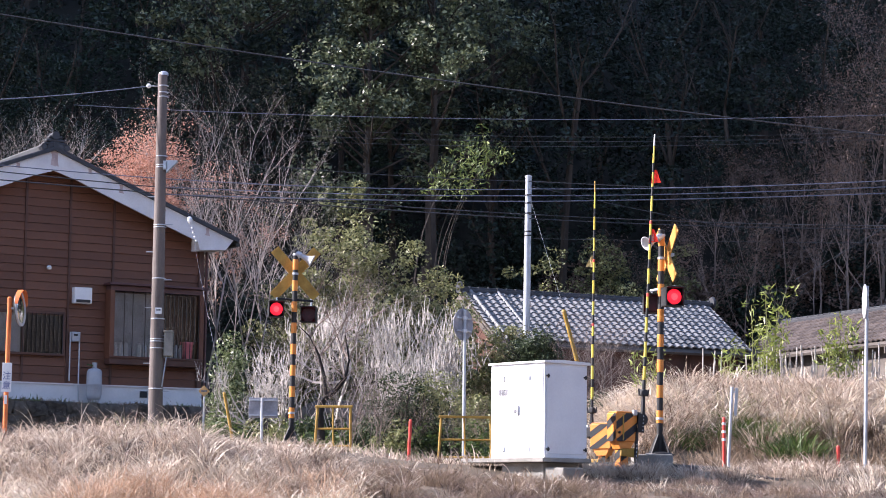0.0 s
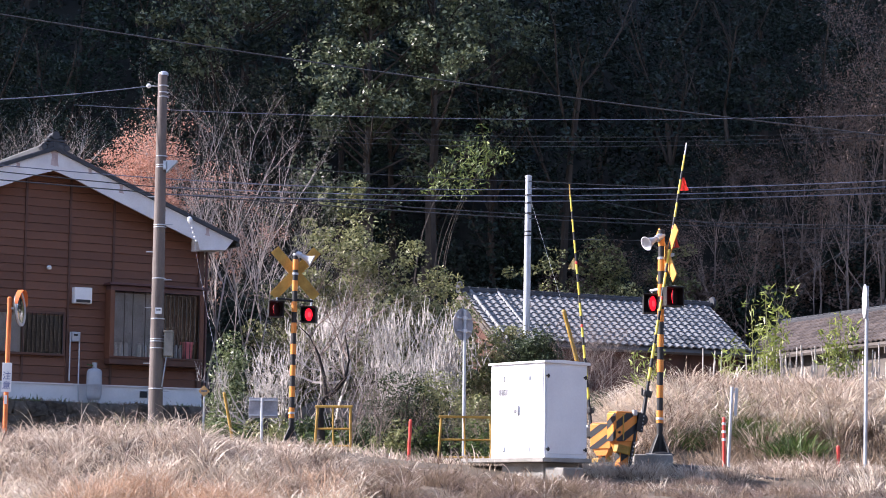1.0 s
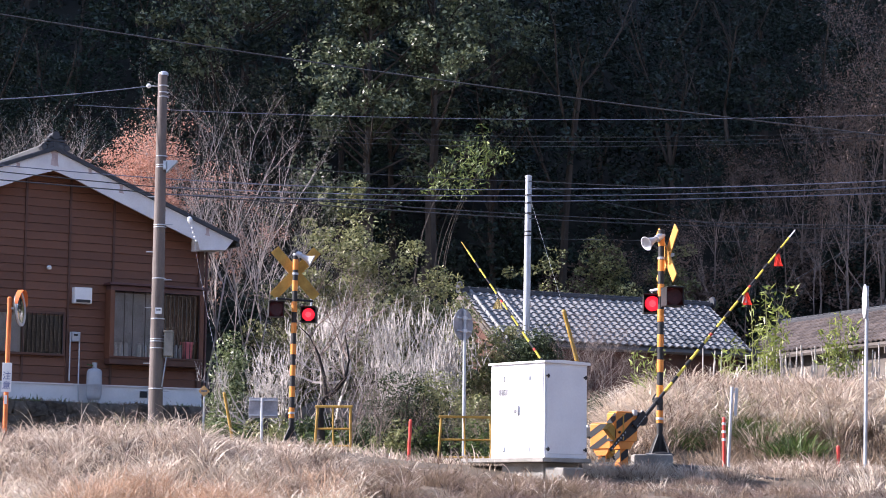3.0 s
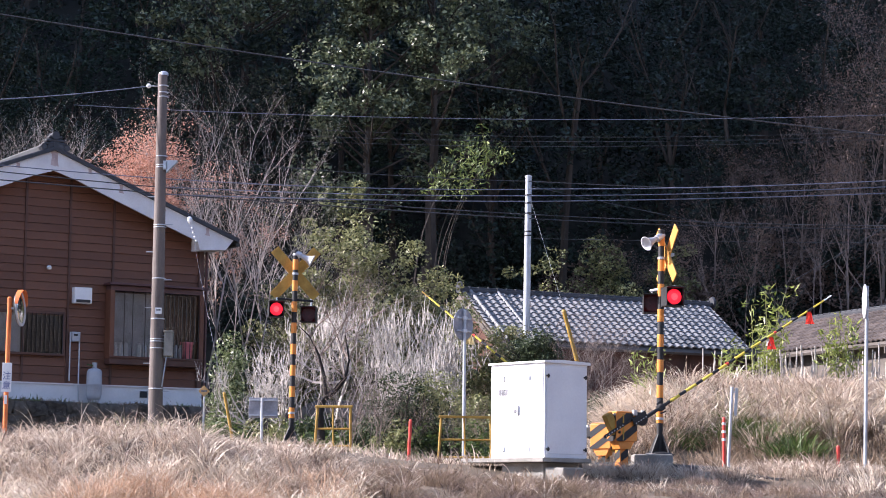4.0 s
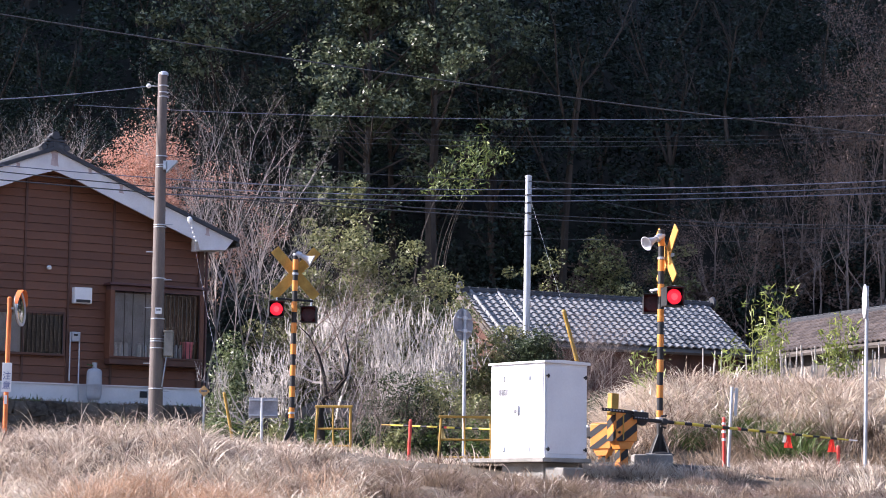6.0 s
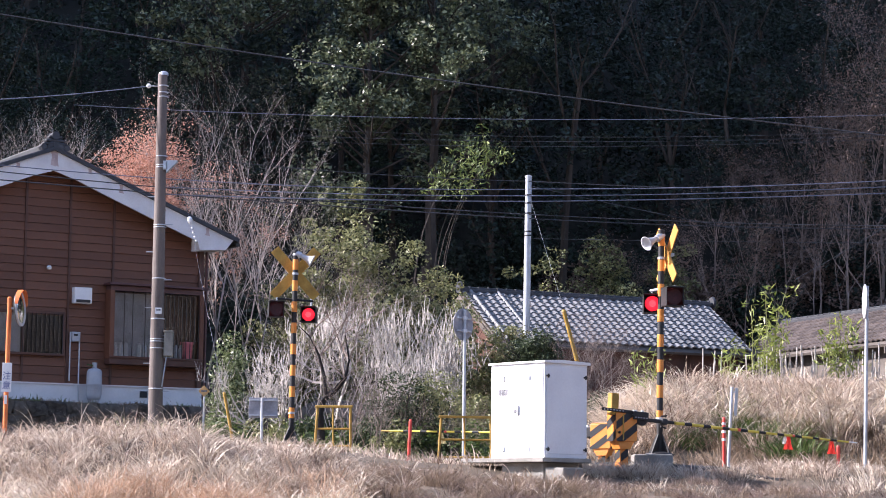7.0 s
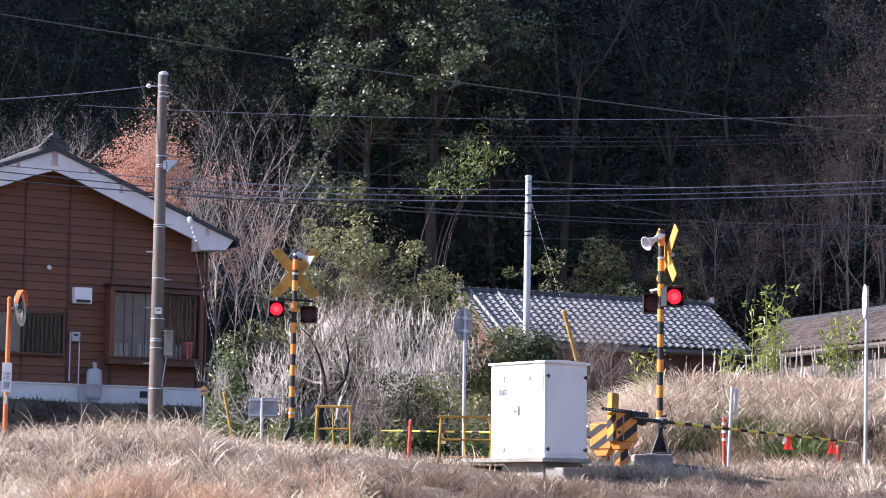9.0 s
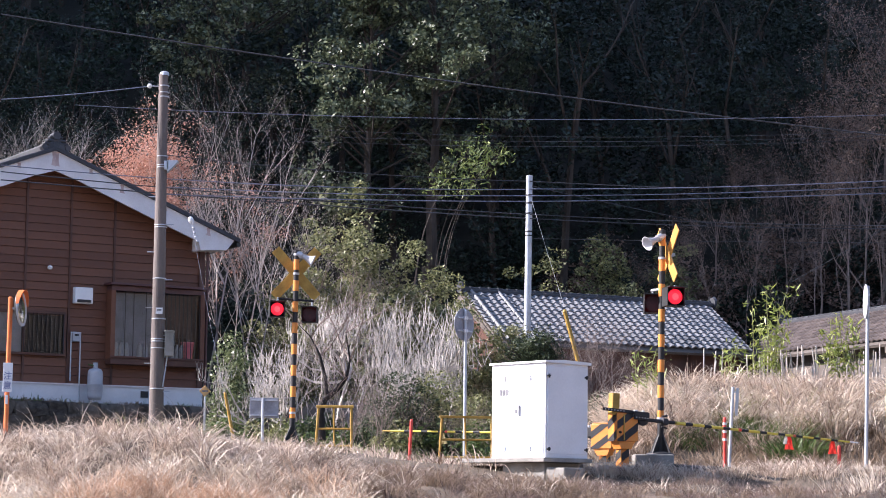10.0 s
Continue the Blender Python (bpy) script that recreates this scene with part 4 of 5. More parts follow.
def clip(poly, edge, side):
    out = []
    for i, p in enumerate(poly):
        q = poly[(i + 1) % len(poly)]
        a, b = (p[0] - edge) * side, (q[0] - edge) * side
        if a >= 0:
            out.append(p)
        if a * b < 0:
            t = a / (a - b)
            out.append((p[0] + (q[0] - p[0]) * t, p[1] + (q[1] - p[1]) * t))
    return out


def pennant(arm, x, mat, which):
    bm2 = bmesh.new()
    n = 5
    grid = [[bm2.verts.new(((i / n - 0.5) * (0.06 + 0.16 * j / n), 0.012 * math.sin(i * 2.1 + j), -0.21 * j / n)) for i in range(n + 1)] for j in range(n + 1)]
    for j in range(n):
        for i in range(n):
            bm2.faces.new((grid[j][i], grid[j][i + 1], grid[j + 1][i + 1], grid[j + 1][i]))
    bmesh.ops.solidify(bm2, geom=bm2.faces[:], thickness=0.004)
    f = part("flag", bm2, mat, arm, "small hanging warning flag")
    if mat is M_WHITECLOTH:
        f.scale = (0.6, 0.6, 0.6)
    FLAGS.append((f, which, x))


def gate(m, length, which, flags, mz):
    """mz: the height of the machine's middle."""
    g = thing("barrier_gate", m, "yellow and black striped crossing gate machine with a long striped arm", "crossing gate", "crossing gates")
    hazard_box("machine", g, 0.42, 0.24, 0.44, -0.31, 0.0, mz, 1.5, "hazard-striped gate machine", 1 - 2 * which)
    part("lid", box(0.38, 0.22, 0.03, -0.31, 0, mz + 0.233, 0.012), M_ORANGE, g)
    part("door_frame", box(0.02, 0.01, 0.41, -0.38, -0.127, mz), M_DULLYELLOW, g)
    part("collar", prism([(-0.48, mz - 0.215), (-0.14, mz - 0.215), (-0.22, mz - 0.34), (-0.42, mz - 0.34)], 0.2), M_ORANGE, g, "yellow tapered collar", pose(0, -0.1, 0))
    hazard_box("pedestal", g, 0.16, 0.14, 0.60, -0.32, 0.0, mz - 0.64, 1.5, "hazard-striped pedestal", 1 - 2 * which)
    house_ = part("shaft_housing", box(0.26, 0.20, 0.19, -0.07, 0.0, 0.82, 0.02), M_BLACK, g, "black shaft housing")
    part("flange", lathe([(0.09, -0.03), (0.10, -0.02), (0.10, 0.02), (0.05, 0.03)], 16), M_BLACK, house_, at=pose(0, -0.11, 0.80, 90, 0, 0))
    part("cable_box", box(0.07, 0.06, 0.09, -0.16, -0.13, 0.90, 0.01), M_STEEL, g)
    part("catch", box(0.05, 0.04, 0.09, 0.05, -0.06, 0.90, 0.008), M_STEEL, g)
    part("door_knob", lathe([(0.02, 0), (0.022, 0.02), (0.012, 0.03)], 12), M_BLACK, g, at=pose(-0.46, -0.12, mz - 0.08, 90, 0, 0))
    arm = part("arm", rod((0.62, 0, 0), (length, 0, 0), 0.026, 0.015, 12), M_LEMON, g, "long yellow and black banded arm", pose(0, -0.12, 0.80))
    bm = box(0.40, 0.055, 0.055, 0.10, 0, 0, 0.01)
    rod((0.25, 0, 0), (0.66, 0, 0), 0.032, 0.026, 10, bm)
    part("arm_holder", bm, M_BLACK, arm, "black arm holder")
    part("arm_cheek", box(0.30, 0.02, 0.13, -0.06, -0.035, 0.05, 0.008), M_BLACK, arm, "black pivot plate")
    for k in range(5):
        part("bolt", rod((-0.17 + 0.055 * k, -0.047, 0.02), (-0.17 + 0.055 * k, -0.055, 0.02), 0.010, sides=6), M_STEEL, arm)
    clutch = part("clutch", box(0.11, 0.11, 0.10, 0.42, 0, 0, 0.02), M_BLACK, arm, "black breakaway clutch")
    for z in (-0.1, 0.1):
        part("wing", rod((0.37, 0, z * 0.8), (0.48, 0, z), 0.014, sides=8), M_BLACK, clutch)
    lever = part("lever", box(0.66, 0.03, 0.05, -0.47, 0, 0.10, 0.006), M_BLACK, arm, "black counterweight lever")
    for k in range(7):
        part("hole", rod((-0.76 + 0.06 * k, -0.018, 0.10), (-0.76 + 0.06 * k, -0.0155, 0.10), 0.012, sides=8), M_STEEL, lever)
    part("weight_plate", box(0.14, 0.12, 0.34, -0.53, 0.08, 0.20, 0.012), M_DULLYELLOW, arm, "yellow counterweight plate")
    x, i = 0.84, 0
    while x + 0.18 < length:
        r = 0.026 - 0.011 * (x - 0.62) / (length - 0.62)
        part("band", rod((x, 0, 0), (x + 0.15, 0, 0), r + 0.0015, r, 12), M_BLACK, arm, "black band")
        if i in (3, 6):
            part("reflector", rod((x - 0.06, 0, 0), (x - 0.005, 0, 0), r + 0.003, r + 0.002, 12), M_RED, arm, "red reflector")
        x += 0.39
        i += 1
    # The far tip takes the darker yellow in place of shade.
    part("tip", rod((length - 0.01, 0, 0), (length + 0.20, 0, 0), 0.013, 0.010, 8), M_DULLYELLOW if which else M_WHITE, arm, "slender arm tip")
    for x, mat in flags:
        pennant(arm, x, mat, which)
    ARMS.append((arm, which))
    return g


# the pivot is 0.80 m over the foot
gate(pose(3.10, 35.70, -0.28, 0, 0, 33), 4.38, 0, ((3.04, M_REDCLOTH), (2.97, M_WHITECLOTH), (4.00, M_REDCLOTH)), 0.67)
gate(pose(2.66, 40.90, -0.33, 0, 0, 147), 4.42, 1, ((3.24, M_BEIGECLOTH),), 0.74)


# ---- signs, posts and fences ----
def round_sign(m, height, turn, d, mat):
    s = thing("road_sign", m, "grey back of a round road sign on a steel post", "road sign")
    part("post", rod((0, 0, -0.2), (0, 0, height), 0.032, sides=14), M_STEEL, s)
    disc = part("disc", lathe([(d / 2 - 0.006, 0), (d / 2, 0.004), (d / 2, 0.012), (d / 2 - 0.006, 0.016)], 32), mat, s, "grey aluminium disc", pose(0, 0, height - d / 2 + 0.03, 0, 0, turn) @ pose(0, 0.045, 0, 90))
    for z in (-0.12, 0.12):
        part("rail", box(d * 0.7, 0.03, 0.03, 0, z, 0.03, 0.004), M_STEEL, disc)
        part("clip", box(0.09, 0.06, 0.05, 0, z, 0.05, 0.004), M_WHITE, disc)
    return s


round_sign(pose(0.42, 42, 0.0), 2.78, 52, 0.6, M_SIGNBACK)
round_sign(pose(7.30, 39, -0.12, 0, 1.2, 0), 3.13, 87, 0.6, M_GREYPAINT)


def small_sign():
    s = thing("road_sign", pose(-3.33, 42, 0.1), "small grey sign board seen from behind on a steel post", "road sign")
    part("post", rod((0, 0, 0), (0, 0, 1.0), 0.028, sides=12), M_STEEL, s)
    b = part("board", box(0.54, 0.02, 0.38, 0.02, 0.045, 0.82, 0.006), M_SIGNBACK, s, "grey aluminium board")
    for z in (0.68, 0.96):
        part("rail", box(0.5, 0.03, 0.025, 0.02, 0.02, z, 0.004), M_STEEL, b)


small_sign()


def diamond_sign():
    s = thing("warning_sign", pose(-5.23, 49.8, 0.75), "small yellow diamond warning sign on a post", "road sign")
    part("post", rod((0, 0, 0), (0, 0, 0.95), 0.025, sides=10), M_STEEL, s)
    b = part("board", box(0.18, 0.015, 0.18, 0, 0, 0, 0.006, None, pose(0, -0.035, 0.86) @ pose(0, 0, 0, 0, 45, 0)), M_FADED, s, "yellow diamond board")
    part("bar", box(0.13, 0.004, 0.035, 0, -0.046, 0.86), M_INK, b)


diamond_sign()


def pipe_fence(m, w, h, mat, label):
    f = thing("pipe_fence", m, label, "fence")
    for x in (0, w):
        part("post", rod((x * 1.0 - (0.06 if x == 0 else -0.02), 0, -0.3), (x, 0, h), 0.024, sides=10), mat, f)
    part("rail", box(w + 0.09, 0.06, 0.045, w / 2, 0, h, 0.008), mat, f)
    part("rail", rod((-0.03, 0, h * 0.45), (w, 0, h * 0.45), 0.02, sides=10), mat, f)
    part("post", rod((w * 0.5, 0, -0.1), (w * 0.46, 0, h), 0.018, sides=10), mat, f)
    part("rail", rod((-0.05, 0, 0.02), (w, 0, 0.02), 0.02, sides=10), mat, f)


pipe_fence(pose(-2.24, 41, 0.18, 0, 0, -8), 0.60, 0.73, M_DULLYELLOW, "faded yellow pipe guard fence by the lane")
pipe_fence(pose(0.0, 41, 0.0, 0, 0, 12), 0.92, 0.75, M_DULLYELLOW, "rusty faded yellow pipe guard fence beside the cabinet")


def marker(m, h, r=0.030):
    p = thing("marker_post", m, "slim red plastic marker post", "marker post", "marker posts")
    part("post", lathe([(r, -0.2), (r, h - 0.02), (r * 0.8, h), (r * 0.4, h + 0.004)], 14), M_RED, p)
    for k in range(3):
        z = h - 0.12 - 0.13 * k
        if z > 0.05 and h > 0.75:
            part("reflector", lathe([(r, z), (r + 0.003, z + 0.004), (r + 0.003, z + 0.035), (r, z + 0.04)], 14), M_WHITE, p)


marker(pose(-0.57, 40, -0.05, 0, 2.5, 0), 0.70)
marker(pose(4.62, 37, -0.18), 0.80)
marker(pose(6.49, 37, -0.18), 0.36)


def guard_post():
    p = thing("guide_post", pose(4.70, 37.1, -0.25, 0, 3.0, 0), "grey steel guide post with a narrow plate", "post")
    part("post", rod((0, 0, 0), (0, 0, 1.38), 0.028, sides=12), M_STEEL, p)
    part("plate", box(0.05, 0.05, 0.46, 0.075, 0, 1.14, 0.008), M_STEEL, p)
    part("clip", box(0.09, 0.03, 0.03, 0.04, 0, 1.3), M_STEEL, p)


guard_post()


def traffic_mirror():
    t = thing("traffic_mirror", pose(-7.71, 40, 0.1, 0, 0.4, 0), "orange traffic mirror post with a white caution plate", "traffic mirror")
    part("post", rod((0, 0, -0.2), (0, 0, 2.62), 0.042, sides=16), M_VERMIL, t)
    part("cap", lathe([(0.044, 2.6), (0.044, 2.64), (0.02, 2.66)], 16), M_VERMIL, t)
    part("arm", rod((0, 0, 2.45), (0.16, -0.02, 2.45), 0.02), M_STEEL, t)
    head = part("mirror", lathe([(0.31, 0.0), (0.315, 0.02), (0.27, 0.05), (0.1, 0.09), (0.02, 0.095)], 32), M_DARKGREY, t, "round mirror seen edge-on", pose(0.20, -0.04, 2.45, 0, 0, -5) @ pose(0, 0, 0, 0, -94, 0), True)
    part("face", lathe([(0.295, -0.004), (0.29, -0.012), (0.15, -0.024), (0.02, -0.028)], 32), M_MIRROR, head, "convex mirror face", smooth=True)
    bm = bmesh.new()
    n = 18
    hood = []
    for r in (0.318, 0.326):
        for k in range(n + 1):
            a = radians(-80 + 160 * k / n)
            hood.append([bm.verts.new((r * math.cos(a), r * math.sin(a), z)) for z in (0.01, -0.03 - 0.07 * math.cos(a))])
    for k in range(n):
        for u, v in ((k, k + 1), (k + n + 1, k + n + 2)):
            bm.faces.new((hood[u][0], hood[v][0], hood[v][1], hood[u][1]))
        bm.faces.new((hood[k][1], hood[k + 1][1], hood[k + n + 2][1], hood[k + n + 1][1]))
    part("hood", bm, M_VERMIL, head, "orange hood over the mirror")
    part("rim", lathe([(0.30, -0.014), (0.322, -0.014), (0.322, 0.012), (0.30, 0.012)], 32), M_PALEGREY, head, "pale rim")
    pl = part("plate", box(0.17, 0.012, 0.52, 0.01, -0.055, 1.22, 0.004), M_WHITE, t, "white caution plate")
    for k, ch in enumerate(("注", "意")):
        c = bpy.data.curves.new("lettering", "FONT")
        c.body, c.size, c.extrude, c.align_x, c.align_y = ch, 0.155, 0.002, "CENTER", "CENTER"
        c.materials.append(M_BLUEINK)
        ob = new("lettering", c)
        ob.parent = pl
        ob.matrix_basis = pose(0.01, -0.064, 1.24 - 0.17 * k, 90, 0, 0)
    part("sticker", box(0.05, 0.01, 0.16, 0.0, -0.045, 0.83), M_WHITE, t)


traffic_mirror()


# ---- tiled roofs behind ----
def tile_mesh(w, l, mat):
    """One wavy clay tile; x across, y down the slope."""
    n = 7
    prof = [(i / (n - 1) * w, 0.028 * math.sin(i / (n - 1) * 2 * math.pi) + 0.012) for i in range(n)]
    v = []
    for y, dz in ((0, 0.0), (-l, 0.04), (-l, -0.004)):
        v += [(x, y, z + dz) for x, z in prof]
    f = [(k * n + i, k * n + i + 1, (k + 1) * n + i + 1, (k + 1) * n + i) for k in range(2) for i in range(n - 1)]
    return mesh_of("roof_tile", v, f, mat)


def tiled_house(m, length, run, drop, back, wall_h, tile, mat, parts, label, wallmat):
    """Gable house; local x along the ridge, -y down the front slope, z = 0 at the ridge."""
    h = thing("house", m, label, "house")
    ang = math.atan2(drop, run)
    slope = math.hypot(run, drop)
    part("roof", prism([(0, -0.02), (0.0, -0.10), (1, -0.10), (1, -0.02)], 1), M_TIMBER, h, "roof deck").matrix_basis = pose(0, 0, 0, math.degrees(ang), 0, 0) @ Matrix.Diagonal((length, -slope, 1, 1))
    part("roof", prism([(0, -0.02), (0.0, -0.10), (1, -0.10), (1, -0.02)], 1), mat, h, "rear roof slope").matrix_basis = pose(0, 0, 0, -math.degrees(math.atan2(drop, back)), 0, 0) @ Matrix.Diagonal((length, math.hypot(back, drop), 1, 1))
    part("wall", box(length - 0.8, run + back - 0.9, wall_h, length / 2, (back - run) / 2, -drop - wall_h / 2 + 0.05), wallmat, h, "weathered house wall")
    for x in (0.38, length - 0.44):
        part("gable", prism([(-run + 0.5, -drop), (back - 0.5, -drop), (0, -0.15)], 0.06), wallmat, h, "timber gable", pose(x, 0, 0, 0, 0, 90))
    for x in (0.0, length - 0.05):
        for s, r in ((-1, run), (1, back)):
            part("bargeboard", prism([(0, -0.10), (s * r, -drop - 0.1), (s * r, -drop - 0.28), (0, -0.28)], 0.05), M_TIMBER, h, "weathered timber bargeboard", pose(x, 0, 0, 0, 0, 90))
    me = tile_mesh(tile[0] * 1.04, tile[1] * 1.12, mat)
    cols, rows = int(length / tile[0]), int(slope / tile[1])
    tilt = pose(0, 0, 0, math.degrees(ang), 0, 0)
    rng = random.Random(7)
    verts, faces, count = [], [], 0
    base = [Vector(v.co) for v in me.vertices]
    polys = [tuple(p.vertices) for p in me.polygons]
    for r in range(rows):
        for c in range(cols):
            at = tilt @ pose(c * tile[0], -r * tile[1], 0.02 + rng.uniform(-0.004, 0.004), 0, rng.uniform(-1, 1), 0)
            if count < parts and r < rows - 2:
                part("roof_tile", me, None, h, at=at)
                count += 1
            else:
                k = len(verts)
                verts += [at @ v for v in base]
                faces += [tuple(i + k for i in p) for p in polys]
    if faces:
        tagged(part("roof_tiles", mesh_of("roof_tiles", [tuple(v) for v in verts], faces, mat), None, h), kind="stuff")
    ridge = part("ridge", box(length + 0.1, 0.2, 0.10, length / 2, 0, 0.04, 0.02), M_DARKTILE, h, "stacked ridge tiles")
    bm = bmesh.new()
    for i in range(int(length / 0.32)):
        rod((i * 0.32, 0, 0.10), (i * 0.32 + 0.3, 0, 0.10), 0.06, 0.055, 10, bm)
        rod((i * 0.32 + 0.28, 0, 0.10), (i * 0.32 + 0.34, 0, 0.10), 0.075, 0.075, 10, bm)
    part("ridge_cap", bm, M_DARKTILE, ridge)
    for x in (-0.08, length + 0.06):
        part("ridge_end_tile", lathe([(0.17, 0), (0.2, 0.06), (0.15, 0.1)], 14), M_DARKTILE, ridge, at=pose(x, 0, 0.12, 0, 90, 0))
    return h, tilt, slope


# The dark wall colour stands for shade under the eaves.
h2, tilt2, slope2 = tiled_house(pose(0.54, 68, 5.62, 0, 0, 27), 9.0, 2.6, 1.72, 2.6, 2.6, (0.27, 0.24), M_TILE, 300,
                                "low house with a silver-grey tiled gable roof behind shrubs", M_TRIM)
for dx in (0.30, 1.25):
    for i in range(9):
        part("verge_tile", rod((dx, -i * 0.33, 0.07), (dx, -i * 0.33 - 0.32, 0.06), 0.05, 0.068, 10), M_TILE, h2, "raised verge tile", tilt2)
tiled_house(pose(10.95, 72.4, 5.09, 0, 0, -68), 9.0, 2.0, 1.25, 2.0, 2.5, (0.27, 0.24), M_BROWNTILE, 0,
            "old farm building with a brown-grey tiled roof", M_TIMBER)


# ---- plants ----
def tubes(segs, sides=3):
    """Tapered prisms for branch pieces (a, b, r0, r1)."""
    a, b = np.array([s[0] for s in segs]), np.array([s[1] for s in segs])
    r0, r1 = np.array([s[2] for s in segs]), np.array([s[3] for s in segs])
    d = b - a
    d /= np.linalg.norm(d, axis=1, keepdims=True) + 1e-9
    ref = np.where(np.abs(d[:, 2:3]) > 0.9, np.array([[1.0, 0, 0]]), np.array([[0, 0, 1.0]]))
    u = np.cross(d, ref)
    u /= np.linalg.norm(u, axis=1, keepdims=True) + 1e-9
    w = np.cross(d, u)
    out = np.zeros((len(segs), 2, sides, 3))
    for k in range(sides):
        o = u * math.cos(2 * math.pi * k / sides) + w * math.sin(2 * math.pi * k / sides)
        out[:, 0, k], out[:, 1, k] = a + o * r0[:, None], b + o * r1[:, None]
    base = (np.arange(len(segs)) * 2 * sides)[:, None, None]
    quad = np.array([[k, (k + 1) % sides, sides + (k + 1) % sides, sides + k] for k in range(sides)])[None]
    return out.reshape(-1, 3), (base + quad).reshape(-1, 4)


def chain(segs, sides):
    """A joined tube along branch pieces that follow one another."""
    pts = [Vector(segs[0][0])] + [Vector(g[1]) for g in segs]
    rad = [segs[0][2]] + [g[3] for g in segs]
    v = [(p.x + r * math.cos(2 * math.pi * k / sides), p.y + r * math.sin(2 * math.pi * k / sides), p.z) for p, r in zip(pts, rad) for k in range(sides)]
    f = [(i * sides + k, i * sides + (k + 1) % sides, (i + 1) * sides + (k + 1) % sides, (i + 1) * sides + k) for i in range(len(segs)) for k in range(sides)]
    return v, f


def grow(rng, p, d, length, r, depth, segs, tips, wander=0.25, up=0.12, kids=(2, 4), shrink=0.62, spread=0.7):
    """Adds a branch in short bent pieces, and its side branches."""
    n = 4 if depth > 0 else 3
    p, d = Vector(p), Vector(d).normalized()
    for i in range(n):
        nd = (d + Vector((rng.gauss(0, wander), rng.gauss(0, wander), rng.gauss(0, wander) + up))).normalized()
        q = p + nd * (length / n)
        ra, rb = r * (1 - 0.55 * i / n), r * (1 - 0.55 * (i + 1) / n)
        segs.append((tuple(p), tuple(q), ra, rb))
        p, d = q, nd
        if depth > 0 and i >= 1:
            for _ in range(rng.randint(*kids) if i > 1 else 1):
                side = Vector((rng.gauss(0, 1), rng.gauss(0, 1), rng.gauss(0, 0.6))).normalized()
                grow(rng, p, (d + side * spread).normalized(), length * shrink * rng.uniform(0.7, 1.1), rb * 0.62, depth - 1, segs, tips, wander, up, kids, shrink, spread)
    tips.append(tuple(p))


def leaves(rng, centres, per, radius, size, flat=0.6, droop=0.0, aspect=0.24, face=0.6):
    """Pointed leaves scattered round the centres, turned outward by face: verts and quads."""
    c = np.repeat(np.array(centres), per, axis=0)
    n = len(c)
    g = rng.normal(0, 1, (n, 3))
    g /= np.linalg.norm(g, axis=1, keepdims=True) + 1e-9
    rad = radius[np.repeat(np.arange(len(centres)), per)] if isinstance(radius, np.ndarray) else radius
    rad = np.broadcast_to(np.asarray(rad, dtype=float), (n,))
    pos = c + g * (rad * rng.uniform(0.5, 1.05, n) ** 0.5)[:, None] * np.array([1, 1, 0.75])
    ax = rng.normal(0, 1, (n, 3)) * np.array([1, 1, flat])
    ax[:, 2] -= droop
    ax /= np.linalg.norm(ax, axis=1, keepdims=True) + 1e-9
    nn = rng.normal(0, 1, (n, 3)) + np.array([0, 0, 0.8]) + g * face
    sd = np.cross(ax, nn)
    sd /= np.linalg.norm(sd, axis=1, keepdims=True) + 1e-9
    L = rng.uniform(0.6, 1.3, n)[:, None] * size
    wv = L * aspect
    out = np.stack([pos - ax * L / 2, pos + sd * wv, pos + ax * L / 2, pos - sd * wv], 1)
    return out.reshape(-1, 3), np.arange(n * 4).reshape(-1, 4)


def plant(name, m, branch_mesh, leaf_mesh, label, category, group=""):
    t = thing(name, m, label, category, group)
    tagged(part("branch_tangle" if category == "shrub" else "trunk", branch_mesh, None, t), kind="stuff" if category == "shrub" else "")
    if leaf_mesh:
        part("crown", leaf_mesh, None, t)
    return t


def bare_shrub_mesh(seed, stems, height, depth, mat, r=0.022, spread=0.5, kids=(2, 3)):
    rng = random.Random(seed)
    segs, tips = [], []
    for _ in range(stems):
        a, o = rng.uniform(0, 6.28), rng.uniform(0.05, 0.5)
        d = Vector((math.cos(a) * o, math.sin(a) * o, 1))
        grow(rng, (math.cos(a) * o * 0.3, math.sin(a) * o * 0.3, -0.15), d, height * rng.uniform(0.6, 0.9), r * rng.uniform(0.7, 1.2), depth, segs, tips, 0.17, 0.16, kids, 0.60, spread)
    v, f = tubes(segs)
    return mesh_of("branches", v, f, mat), tips


def leafy_mesh(seed, tips, per, radius, size, mat, keep=1.0, droop=0.0):
    rng = np.random.default_rng(seed)
    tips = np.array(tips)
    tips = tips[rng.uniform(0, 1, len(tips)) < keep]
    v, f = leaves(rng, tips, per, radius, size, droop=droop)
    return mesh_of("leaves", v, f, mat)


def on_land(x, y, rz=0, s=1.0):
    return pose(x, y, float(land(x, y)), 0, 0, rz) @ Matrix.Scale(s, 4)


